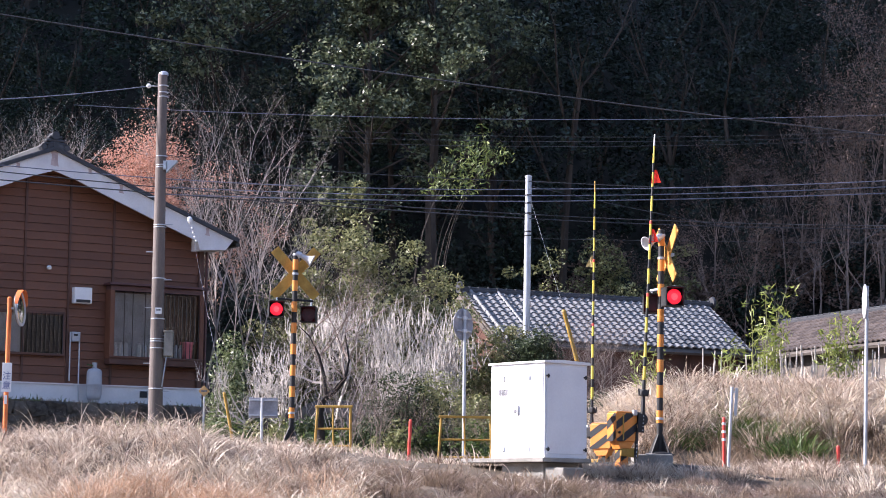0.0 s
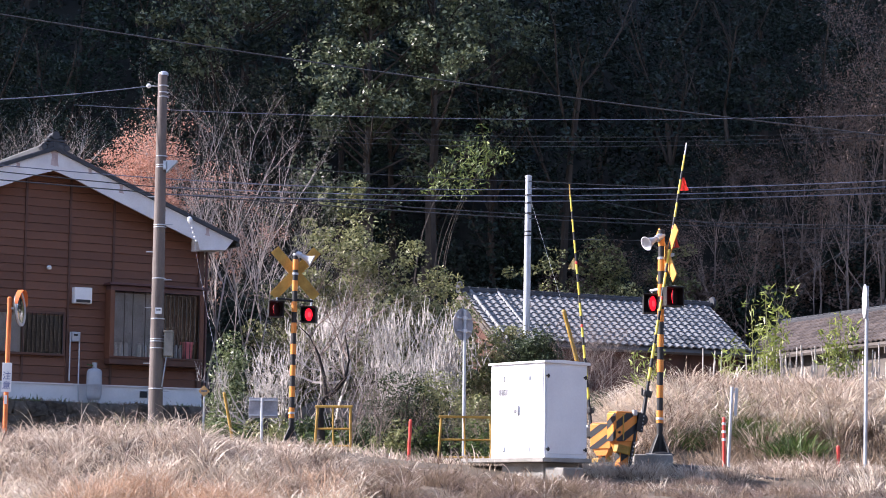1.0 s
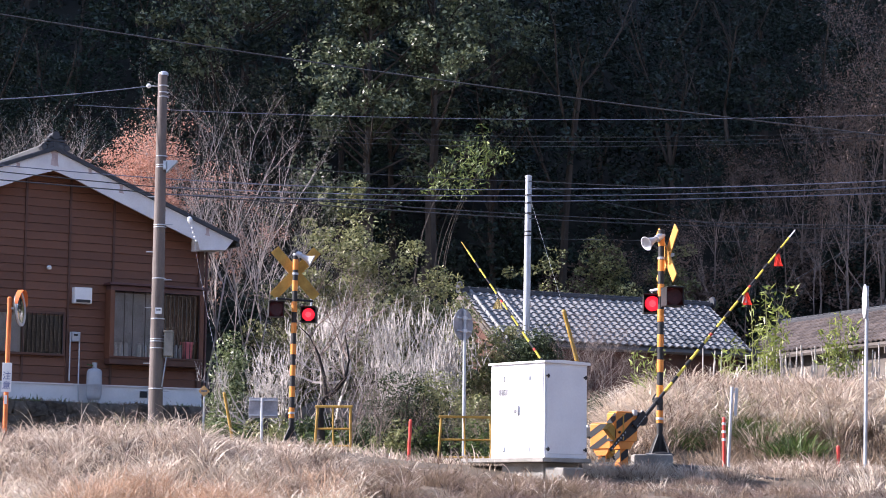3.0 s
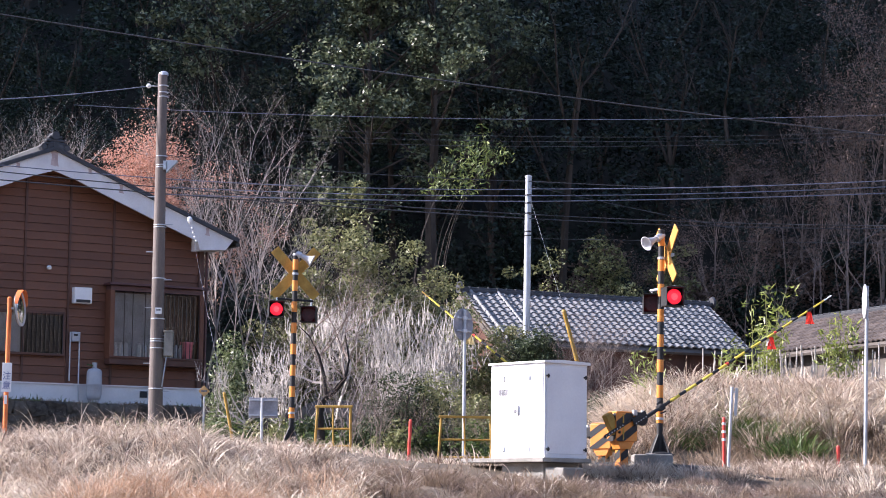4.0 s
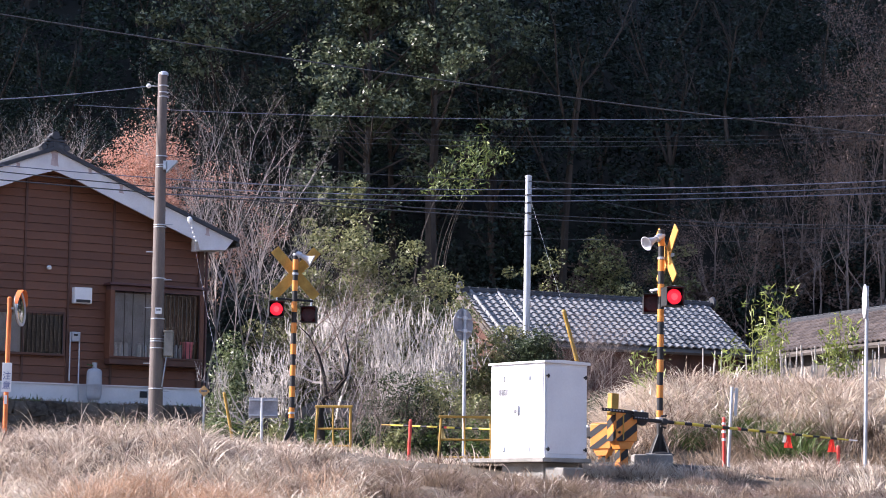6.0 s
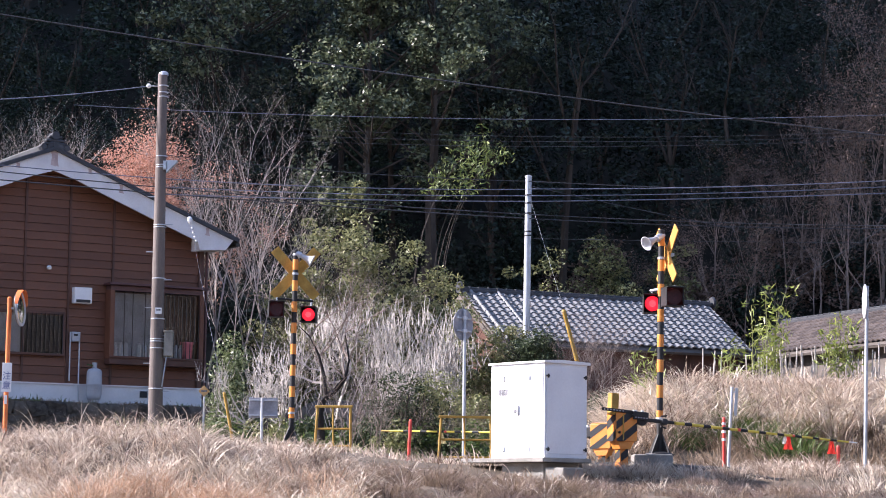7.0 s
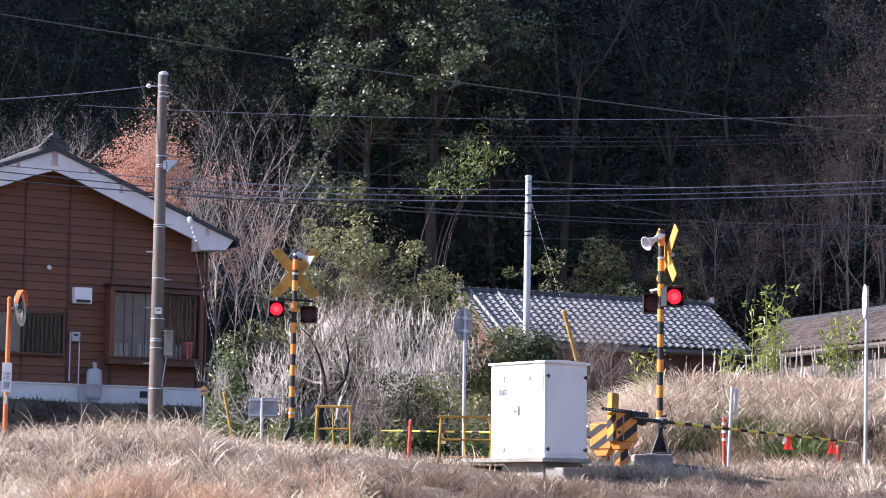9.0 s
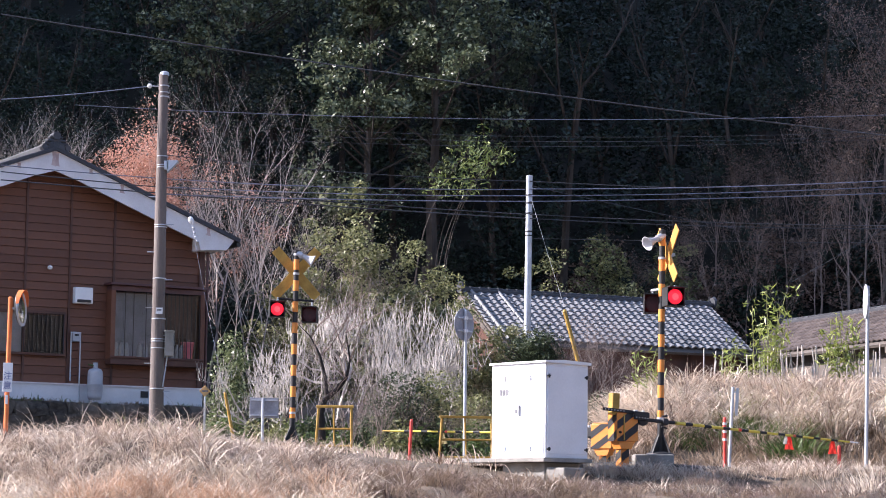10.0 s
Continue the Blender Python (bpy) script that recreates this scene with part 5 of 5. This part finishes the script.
def shoot_shrub_mesh(seed, stems, reach, mat):
    """Crooked spreading limbs set with upright shoots."""
    rng = random.Random(seed)
    limbs, tips, segs = [], [], []
    crook = [(0, 0, -0.15), (rng.gauss(0, 0.06), rng.gauss(0, 0.06), 0.35), (rng.gauss(0, 0.1), rng.gauss(0, 0.1), 0.8)]
    segs += [(crook[0], crook[1], 0.034, 0.030), (crook[1], crook[2], 0.030, 0.024)]
    for _ in range(stems):
        a, o = rng.uniform(0, 6.28), rng.uniform(0.4, 1.5)
        grow(rng, crook[2], (math.cos(a) * o, math.sin(a) * o, 1), reach * rng.uniform(0.7, 1.1), 0.022 * rng.uniform(0.8, 1.2), 2, limbs, tips, 0.30, 0.05, (1, 2), 0.58, 1.1)
    for a, b, r0, r1 in limbs:
        for _ in range(rng.choice((0, 1, 1))):
            p, d = Vector(b), Vector((rng.gauss(0, 0.3), rng.gauss(0, 0.3), 1)).normalized()
            long, r = rng.uniform(0.14, 0.38), 0.0075
            for k in range(3):
                q = p + d * (long / 3)
                segs.append((tuple(p), tuple(q), r, r * 0.72))
                p, r = q, r * 0.72
                d = (d + Vector((rng.gauss(0, 0.14), rng.gauss(0, 0.14), 0.1))).normalized()
    v, f = tubes(limbs + segs)
    return mesh_of("branches", v, f, mat)


PALE = [shoot_shrub_mesh(20 + k, 6, 1.05, M_TWIG) for k in range(3)]
GREY = [bare_shrub_mesh(26 + k, 6, 2.1, 3, M_TREETWIG, 0.012, 0.9, (1, 2))[0] for k in range(2)]
BROWN = [bare_shrub_mesh(30 + k, 8, 1.9, 3, M_BROWNTWIG, 0.011, 0.85, (1, 3))[0] for k in range(2)]


def shrubs():
    rng = random.Random(11)
    for k, (x, y, s) in enumerate([(-4.2, 48.0, 0.95), (-3.5, 48.6, 1.0), (-1.4, 50.5, 1.4), (-0.6, 50, 1.45), (0.15, 50.5, 1.3), (-0.1, 49.0, 1.15), (-2.5, 52, 1.5)]):
        plant("bare_shrub", on_land(x, y, rng.uniform(0, 360), s), PALE[k % 3], None, "leafless shrub with crooked limbs and pale grey shoots", "shrub", "bare shrubs")
    for k, (x, y, s) in enumerate([(-2.9, 50, 1.2), (-2.0, 49.5, 1.3), (-1.6, 52, 1.4), (-3.9, 52, 1.3), (-1.0, 48.4, 0.9), (-2.2, 51, 1.35)]):
        plant("bare_shrub", on_land(x, y, rng.uniform(0, 360), s), GREY[k % 2], None, "leafless shrub with fine grey-brown twigs", "shrub", "bare shrubs")
    for k, (x, y, s) in enumerate([(3.0, 49.5, 1.15), (2.6, 51, 1.25), (3.7, 50.5, 1.1), (-1.9, 45.4, 0.8), (-1.3, 45.0, 0.75), (2.7, 47.5, 0.7), (-0.7, 45.6, 0.7), (0.3, 45.2, 0.6), (4.5, 52, 0.7), (1.0, 47.0, 0.75)]):
        plant("bare_shrub", on_land(x, y, rng.uniform(0, 360), s), BROWN[k % 2], None, "leafless shrub with dense brown twigs", "shrub", "bare shrubs")


shrubs()


def mound_of_leaves(seed, rx, ry, rz, clumps, per, clump_r, size, mat):
    """Leaves in clumps over an uneven dome."""
    rng = np.random.default_rng(seed)
    g = rng.normal(0, 1, (clumps, 3))
    g[:, 2] = np.abs(g[:, 2])
    g /= np.linalg.norm(g, axis=1, keepdims=True)
    c = g * np.array([rx, ry, rz]) * rng.uniform(0.5, 1.0, (clumps, 1))
    v, f = leaves(rng, c, per, rng.uniform(0.6, 1.3, clumps) * clump_r, size)
    return mesh_of("leaves", v, f, mat)


def evergreen_shrub(m, mesh, label, height):
    t = thing("evergreen_shrub", m, label, "shrub")
    rng = random.Random(int(m.translation.x * 100))
    segs, tips = [], []
    for _ in range(5):
        grow(rng, (0, 0, -0.1), (rng.gauss(0, 0.4), rng.gauss(0, 0.4), 1), height * 0.8, 0.03, 1, segs, tips)
    v, f = tubes(segs)
    part("stem", mesh_of("stem", v, f, M_BARK), None, t)
    part("foliage", mesh, None, t)


evergreen_shrub(on_land(-4.75, 50.7), mound_of_leaves(1, 0.6, 0.5, 2.9, 90, 90, 0.26, 0.085, M_CAMELLIA), "glossy dark green camellia bush beside the house", 1.6)
evergreen_shrub(on_land(-0.75, 46.2), mound_of_leaves(2, 0.95, 0.7, 2.1, 130, 120, 0.26, 0.06, M_SHRUB), "dark green evergreen bush behind the crossing", 1.6)
evergreen_shrub(on_land(-0.05, 46.4), mound_of_leaves(3, 0.8, 0.7, 2.2, 60, 110, 0.26, 0.07, M_OLIVE), "olive green leafy bush behind the crossing", 1.4)
evergreen_shrub(on_land(0.9, 48.4), mound_of_leaves(4, 0.9, 0.7, 1.5, 80, 110, 0.28, 0.08, M_OLIVE), "yellow-green leafy bush before the tiled house", 1.4)
evergreen_shrub(pose(2.06, 49.5, 2.05), mound_of_leaves(5, 0.60, 0.55, 1.05, 90, 110, 0.2, 0.06, M_SHRUB), "rounded dark green bush before the tiled roof", 0.9)
evergreen_shrub(on_land(0.65, 52.0), mound_of_leaves(7, 0.7, 0.6, 3.1, 110, 100, 0.26, 0.085, M_THICKET), "pale olive bamboo scrub before the tiled house", 1.6)
evergreen_shrub(on_land(1.5, 52.3), mound_of_leaves(8, 0.7, 0.6, 2.6, 90, 100, 0.26, 0.085, M_THICKET), "pale olive bamboo scrub before the tiled house", 1.5)
evergreen_shrub(on_land(-2.1, 47.0), mound_of_leaves(6, 0.8, 0.6, 0.6, 40, 60, 0.3, 0.12, M_GREEN), "low green ground shrub by the fence", 0.5)
for k, (x, y, s) in enumerate([(-2.3, 61, 1.35), (-1.0, 62, 1.1), (-0.3, 63, 0.95), (-3.3, 62, 1.2), (3.2, 75, 1.3), (5.6, 76, 1.2), (8, 77, 1.0), (-4.2, 62, 0.9)]):
    evergreen_shrub(on_land(x, y), mound_of_leaves(40 + k, 1.5 * s, 1.2, 4.9 * s, 110, 110, 0.36, 0.12, M_THICKET), "olive green thicket of bamboo and scrub", 3)
UNDER = [mound_of_leaves(60 + k, 0.6, 0.5, 0.9, 30, 60, 0.24, 0.09, (M_SHRUB, M_OLIVE, M_GREEN)[k % 3]) for k in range(3)]
for k, (x, y) in enumerate([(-4.2, 49.5), (-3.4, 48.6), (-3.0, 49.2), (-2.6, 50.2), (-1.5, 48.6), (-0.5, 48.8), (0.5, 48.9), (1.4, 49.2), (-4.6, 48.4), (-0.2, 47.2), (1.2, 46.4), (0.6, 45.2), (-1.7, 46.9), (-0.9, 45.3), (-0.3, 45.6), (-2.6, 47.8), (-3.6, 47.6), (-1.2, 47.6), (0.2, 46.4), (-0.6, 46.8),
                            (1.9, 47.4), (3.2, 48.6)]):
    evergreen_shrub(on_land(x, y, k * 77), UNDER[k % 3], "low leafy undergrowth shrub of mixed greens", 0.7)


def curved_tree():
    """The dark leaning trunk behind the fence."""
    t = thing("bare_tree", pose(-2.45, 46, 0.45), "leafless tree with a dark sinuous trunk", "tree")
    rng = random.Random(3)
    segs, tips = [], []
    path = [(0, 0, 0), (-0.03, 0, 0.55), (0.04, 0, 0.82), (0.28, 0, 1.0), (0.48, 0, 1.25), (0.56, 0.05, 1.65), (0.46, 0.1, 2.2)]
    for k, (a, b) in enumerate(zip(path, path[1:])):
        segs.append((a, b, 0.10 - 0.0155 * k, 0.10 - 0.0155 * (k + 1)))
    fork = [(0.1, 0, 0.86), (0.05, 0, 1.3), (-0.05, 0, 1.7), (-0.25, 0, 2.1), (-0.5, 0, 2.35)]
    for k, (a, b) in enumerate(zip(fork, fork[1:])):
        segs.append((a, b, 0.05 - 0.0115 * k, 0.05 - 0.0115 * (k + 1)))
    v, f = tubes(segs, 8)
    part("trunk", mesh_of("trunk", v, f, M_DARKBARK, smooth=True), None, t, "dark curved trunk")
    segs = []
    for p in path[3:] + fork[2:]:
        for _ in range(3):
            grow(rng, p, (rng.gauss(0, 0.8), rng.gauss(0, 0.5), 0.9), 1.2, 0.014, 2, segs, tips, 0.2, 0.08, (1, 3), 0.6, 0.7)
    v, f = tubes(segs)
    tagged(part("twig_crown", mesh_of("twig_crown", v, f, M_BROWNTWIG), None, t, "brown bare twigs"), kind="stuff")


curved_tree()


def tree_mesh(seed, height, r, depth, mat, kids=(2, 3), spread=0.6, up=0.1):
    rng = random.Random(seed)
    segs, tips = [], []
    grow(rng, (0, 0, -0.4), (0, 0, 1), height, r, depth, segs, tips, 0.08, up, kids, 0.55, spread)
    v, f = tubes(segs, 3)
    return mesh_of("branches", v, f, mat), tips


def bare_trees():
    a, ta = tree_mesh(101, 6.5, 0.06, 3, M_TREETWIG, (2, 4), 0.65)
    b, tb = tree_mesh(102, 6.0, 0.048, 3, M_TREETWIG, (2, 4), 0.7)
    c, tc = tree_mesh(103, 6.5, 0.07, 3, M_BROWNTWIG, (2, 4), 0.7)
    la = leafy_mesh(1, ta, 48, 0.40, 0.12, M_COPPER, 1.0)
    lc = leafy_mesh(2, tc, 8, 0.32, 0.10, M_BRUSH, 0.8)
    lo = leafy_mesh(3, tb, 5, 0.40, 0.12, M_OLIVE, 0.5)
    rng = random.Random(17)
    copper = "slender tree with withered copper-brown leaves"
    pale = "leafless tree with pale grey branches"
    for x, y, s in ((-9.0, 63, 0.64), (-8.5, 64, 0.60)):
        plant("withered_tree", on_land(x, y, rng.uniform(0, 360), s), a, la, copper, "tree", "withered trees")
    lb = leafy_mesh(4, ta, 9, 0.32, 0.10, M_COPPER, 0.6)
    for x, y, s in ((-7.3, 66, 0.74), (-6.3, 66.5, 0.56)):
        plant("withered_tree", on_land(x, y, rng.uniform(0, 360), s), a, lb, "slender tree with sparse withered copper leaves", "tree", "withered trees")
    e, te = tree_mesh(104, 6.0, 0.06, 3, M_TWIG, (2, 4), 0.75)
    for x, y, s in ((-12.4, 64, 0.86), (-13.4, 66, 0.95), (-11.6, 66, 0.86), (-12.0, 68, 1.0)):
        plant("bare_tree", on_land(x, y, rng.uniform(0, 360), s), e, None, pale, "tree", "bare trees")
    for x, y, s in ((-6.6, 63, 0.9), (-5.4, 64, 0.74), (-4.4, 63, 0.62), (-6.0, 61, 0.7), (-3.4, 64, 0.55), (-7.0, 64, 0.9), 
                    (-4.9, 59, 0.6), (-5.9, 65, 0.85), (-4.9, 65.5, 0.72), (-2.6, 63, 0.5), (-3.9, 60.5, 0.55)):
        plant("bare_tree", on_land(x, y, rng.uniform(0, 360), s), b, lo if x > -3.5 else None, pale, "tree", "bare trees")
    for x, y, s in ((14.6, 78, 0.9), (15.6, 80, 1.15), (16.6, 79, 1.2), (13.9, 77, 0.7), (15.2, 77.5, 0.75), (16.0, 76.5, 0.7), (12.8, 77.5, 0.55), (11.6, 77, 0.45),
                    (10.4, 77.5, 0.5), (9.2, 77, 0.5), (7.8, 77.5, 0.45), (6.2, 77, 0.4), (13.4, 80, 0.65), (12.2, 79.5, 0.6), (11.0, 79.5, 0.55),
                    (9.6, 79.5, 0.6), (14.2, 79, 0.8), (15.0, 81, 0.9), (16.4, 82, 0.95), (12.9, 81, 0.7)):
        plant("bare_tree", on_land(x, y, rng.uniform(0, 360), s), c, lc, "brown twiggy tree with a few withered leaves", "tree", "brown trees")


bare_trees()


def bamboo(m, canes, height, per, seed):
    t = thing("bamboo", m, "clump of yellow-green bamboo", "bamboo")
    rng = random.Random(seed)
    segs, tips = [], []
    for _ in range(canes):
        p, d = Vector((rng.gauss(0, 0.15), rng.gauss(0, 0.15), 0)), Vector((rng.gauss(0, 0.1), rng.gauss(0, 0.1), 1)).normalized()
        n, h = 9, height * rng.uniform(0.6, 1.0)
        for i in range(n):
            q = p + d * (h / n)
            segs.append((tuple(p), tuple(q), 0.012, 0.010))
            if i > 2:
                tips.append(tuple(q + Vector((rng.gauss(0, 0.1), rng.gauss(0, 0.1), 0))))
            p, d = q, (d + Vector((rng.gauss(0, 0.06), rng.gauss(0, 0.06), 0))).normalized()
    for k in range(0, len(segs), 9):
        v, f = chain(segs[k:k + 9], 5)
        part("cane", mesh_of("cane", v, f, M_OLIVE), None, t)
    lv, lf = leaves(np.random.default_rng(seed), np.array(tips), per, 0.20, 0.20, 0.8, 0.3, 0.09)
    tagged(part("foliage", mesh_of("foliage", lv, lf, M_BAMBOO), None, t), kind="stuff")


bamboo(on_land(6.85, 48), 7, 2.6, 12, 1)
bamboo(on_land(8.45, 48), 6, 1.9, 14, 2)
bamboo(on_land(6.3, 48.5), 4, 1.6, 10, 3)
bamboo(on_land(4.05, 45.2), 3, 1.2, 6, 5)


def dead_stalks():
    rng = np.random.default_rng(9)
    segs = []
    for _ in range(90):
        x, y = rng.uniform(5.6, 10.5), rng.uniform(47.6, 49)
        z = float(land(x, y))
        hgt = rng.uniform(0.7, 1.35)
        segs.append(((x, y, z), (x + rng.normal(0, 0.08), y, z + hgt), 0.018, 0.014))
    v, f = tubes(segs, 5)
    tagged(new("dead_stalks", mesh_of("dead_stalks", v, f, M_TWIG)), "upright pale dead stalks behind the mound", "stalks", kind="stuff")


dead_stalks()


# ---- wooded hill ----
def broadleaf(seed, height, width, clumps, per, size, mat):
    rng = np.random.default_rng(seed)
    prng = random.Random(seed)
    segs, tips = [], []
    grow(prng, (0, 0, -1.0), (0, 0, 1), height * 0.8, 0.17, 2, segs, tips, 0.06, 0.1, (1, 2), 0.5, 0.7)
    v, f = tubes(segs, 5)
    trunk = mesh_of("trunk", v, f, M_BARK)
    t = rng.uniform(0, 1, clumps)
    a = rng.uniform(0, 2 * np.pi, clumps)
    prof = np.sin(np.clip(t * 0.9 + 0.12, 0, 1) * np.pi) ** 0.6
    rad = width * prof * rng.uniform(0.45, 1.0, clumps)
    c = np.stack([np.cos(a) * rad, np.sin(a) * rad, height * (0.18 + 0.80 * t)], -1)
    v, f = leaves(rng, c, per, rng.uniform(0.5, 1.25, clumps) * width * 0.22, size, face=1.6)
    return trunk, mesh_of("crown", v, f, mat)


def clump_tree(seed, height, crown, width, clumps, per, size, mat):
    """A tall tree whose leaves gather in separate clumps at the ends of its limbs, over a bare stem."""
    rng = np.random.default_rng(seed)
    segs = [((0, 0, -1.0 + (height * 0.9 + 1) * k / 6), (0.1 * math.sin(k * 1.3), 0, -1.0 + (height * 0.9 + 1) * (k + 1) / 6), 0.20 - 0.028 * k, 0.172 - 0.028 * k) for k in range(6)]
    t = rng.uniform(0, 1, clumps)
    a = rng.uniform(0, 2 * np.pi, clumps)
    rad = width * np.sin(np.clip(t * 0.8 + 0.2, 0, 1) * np.pi) ** 0.5 * rng.uniform(0.35, 1.0, clumps)
    c = np.stack([np.cos(a) * rad, np.sin(a) * rad, height * (crown + (1 - crown) * t)], -1)
    for p in c:
        r = math.hypot(p[0], p[1])
        segs.append(((0, 0, p[2] - 0.5 * r - 0.3), (p[0] * 0.55, p[1] * 0.55, p[2] - 0.35 * r), 0.032, 0.022))
        segs.append(((p[0] * 0.55, p[1] * 0.55, p[2] - 0.35 * r), tuple(p), 0.022, 0.008))
    v, f = tubes(segs, 5)
    trunk = mesh_of("trunk", v, f, M_BARK)
    size_of = rng.uniform(0.45, 1.0, clumps)
    lobes = np.concatenate([c + rng.normal(0, 0.42, c.shape) * size_of[:, None] * np.array([1, 1, 0.6]) for _ in range(4)])
    v, f = leaves(rng, lobes, per // 4, np.tile(size_of, 4) * 0.46, size, droop=0.5, aspect=0.28, face=0.8)
    return trunk, mesh_of("crown", v, f, mat)


def forest():
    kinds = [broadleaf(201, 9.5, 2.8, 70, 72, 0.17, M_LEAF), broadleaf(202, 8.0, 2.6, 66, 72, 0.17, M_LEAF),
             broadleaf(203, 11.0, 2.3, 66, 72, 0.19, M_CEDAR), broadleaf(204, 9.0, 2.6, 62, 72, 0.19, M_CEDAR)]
    # The edge trees wear the leaf colour lightened as if in sun.
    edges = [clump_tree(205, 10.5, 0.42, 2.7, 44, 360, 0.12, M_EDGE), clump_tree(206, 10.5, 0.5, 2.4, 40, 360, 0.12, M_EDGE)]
    names = ["dark glossy evergreen broadleaf tree on the hillside", "dark glossy evergreen broadleaf tree on the hillside",
             "tall dark conifer on the shaded hillside", "dark evergreen tree on the shaded hillside"]
    rng = random.Random(21)
    y, row = 80.5, 0
    while y < 102:
        half = 0.2 * y + 3
        x = -half + (row % 2) * 1.6
        while x < half:
            k = rng.choice((0, 1, 1, 2)) if x < 1 else rng.choice((2, 3, 3))
            px, py = x + rng.uniform(-0.8, 0.8), y + rng.uniform(-1.2, 1.2)
            plant("evergreen_tree", on_land(px, py, rng.uniform(0, 360), rng.uniform(0.8, 1.15)), kinds[k][0], kinds[k][1], names[k], "tree", "forest trees")
            x += 3.0
        y += 4.5
        row += 1
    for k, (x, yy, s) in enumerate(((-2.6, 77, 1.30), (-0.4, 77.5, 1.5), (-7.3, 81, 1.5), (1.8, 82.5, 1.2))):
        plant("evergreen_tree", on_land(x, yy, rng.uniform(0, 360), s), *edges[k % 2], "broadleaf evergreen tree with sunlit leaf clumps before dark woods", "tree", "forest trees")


forest()


def forest_floor():
    """Dark scrub along the foot of the hill."""
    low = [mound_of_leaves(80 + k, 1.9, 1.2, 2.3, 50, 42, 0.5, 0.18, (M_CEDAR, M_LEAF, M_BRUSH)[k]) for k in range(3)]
    rng = random.Random(4)
    for k in range(32):
        x = -15 + k * 1.75 if k < 20 else 2 + (k - 20) * 1.3
        evergreen_shrub(on_land(x + rng.uniform(-0.4, 0.4), 77.5 + rng.uniform(-0.8, 1.5) + (3.0 if k >= 20 else 0), rng.uniform(0, 360), rng.uniform(0.8, 1.2)), low[2 if x > 4 and k % 3 else k % 2], "withered brown brush at the hill's foot" if x > 4 and k % 3 else "dark evergreen scrub at the hill's foot", 1.8)


forest_floor()


def leaning_bamboo():
    t = thing("bamboo", on_land(-0.75, 71), "drooping yellow-green bamboo before the dark woods", "bamboo")
    rng = random.Random(8)
    segs, tips = [], []
    for _ in range(6):
        p, d = Vector((rng.gauss(0, 0.35), rng.gauss(0, 0.4), 0)), Vector((0.06, 0, 1)).normalized()
        for i in range(12):
            q = p + d * 0.775
            segs.append((tuple(p), tuple(q), 0.03 - 0.002 * i, 0.028 - 0.002 * i))
            if i > 8:
                tips += [tuple(q + Vector((rng.gauss(0, 0.3), rng.gauss(0, 0.3), rng.gauss(0, 0.2)))) for _ in range(2)]
            d = (d + Vector((0.09 if i > 5 else 0.01, rng.gauss(0, 0.05), -0.09 if i > 6 else 0))).normalized()
            p = q
    for k in range(0, len(segs), 12):
        v, f = chain(segs[k:k + 12], 5)
        part("cane", mesh_of("cane", v, f, M_BARK), None, t)
    lv, lf = leaves(np.random.default_rng(4), np.array(tips), 24, 0.34, 0.20, 0.8, 0.6, 0.10)
    tagged(part("foliage", mesh_of("foliage", lv, lf, M_DIMBAMBOO), None, t), kind="stuff")


leaning_bamboo()


# ---- what moves ----
def motions():
    near = [(0, 86.9), (0.55, 86.7), (0.7, 83.2), (0.9, 80.1), (1.1, 77.0), (1.3, 73.5), (1.6, 68.7), (1.9, 63.9), (2.2, 58.8), (2.5, 53.6), (2.7, 50.3), (3.2, 41.9),
            (3.8, 32.1), (4.0, 28.7), (4.5, 20.4), (4.7, 16.8), (5.0, 12.5), (5.2, 9.6), (5.5, 5.0), (5.7, 1.8), (5.95, -2.0), (6.15, -3.4), (6.4, -3.2), (10, -3.2)]
    far = [(0, 90.7), (0.6, 90.5), (0.7, 88.6), (0.9, 85.3), (1.1, 82.5), (1.3, 79.2), (1.6, 74.8), (1.9, 70.0), (2.2, 65.0), (2.5, 60.1),
           (2.7, 56.9), (3.2, 49.1), (3.8, 39.6), (4.5, 28.3), (5.0, 19.6), (5.5, 11.2), (5.8, 6.0), (6.05, 1.9), (6.3, 1.2), (10, 1.2)]
    for arm, which in ARMS:
        walk(arm, [(t, pose(0, -0.12, 0.80, 0, -a, 0)) for t, a in (near, far)[which]])
    # the flags hang down, trailing a little behind the arm
    for flag, which, x in FLAGS:
        walk(flag, [(t, pose(x, 0, -0.02 if a < 60 else -0.03, 0, a * 0.9, 0)) for t, a in (near, far)[which]])
    # the two discs of each mast turn over by turns
    flips = [0.43 + 0.616 * k for k in range(16)]
    for disc, lit in SIGNALS:
        at = 0.0 if lit else 180.0
        rows = [(0, at)]
        for f in flips:
            k = round(f * 30)
            rows += [((k - 2) / 30, at), ((k - 1) / 30, at + 60), (k / 30, at + 120), ((k + 1) / 30, at + 180)]
            at += 180
        rows.append((10, at))
        walk(disc, [(t, pose(0, -0.06, 0, 0, 0, a)) for t, a in rows])


motions()
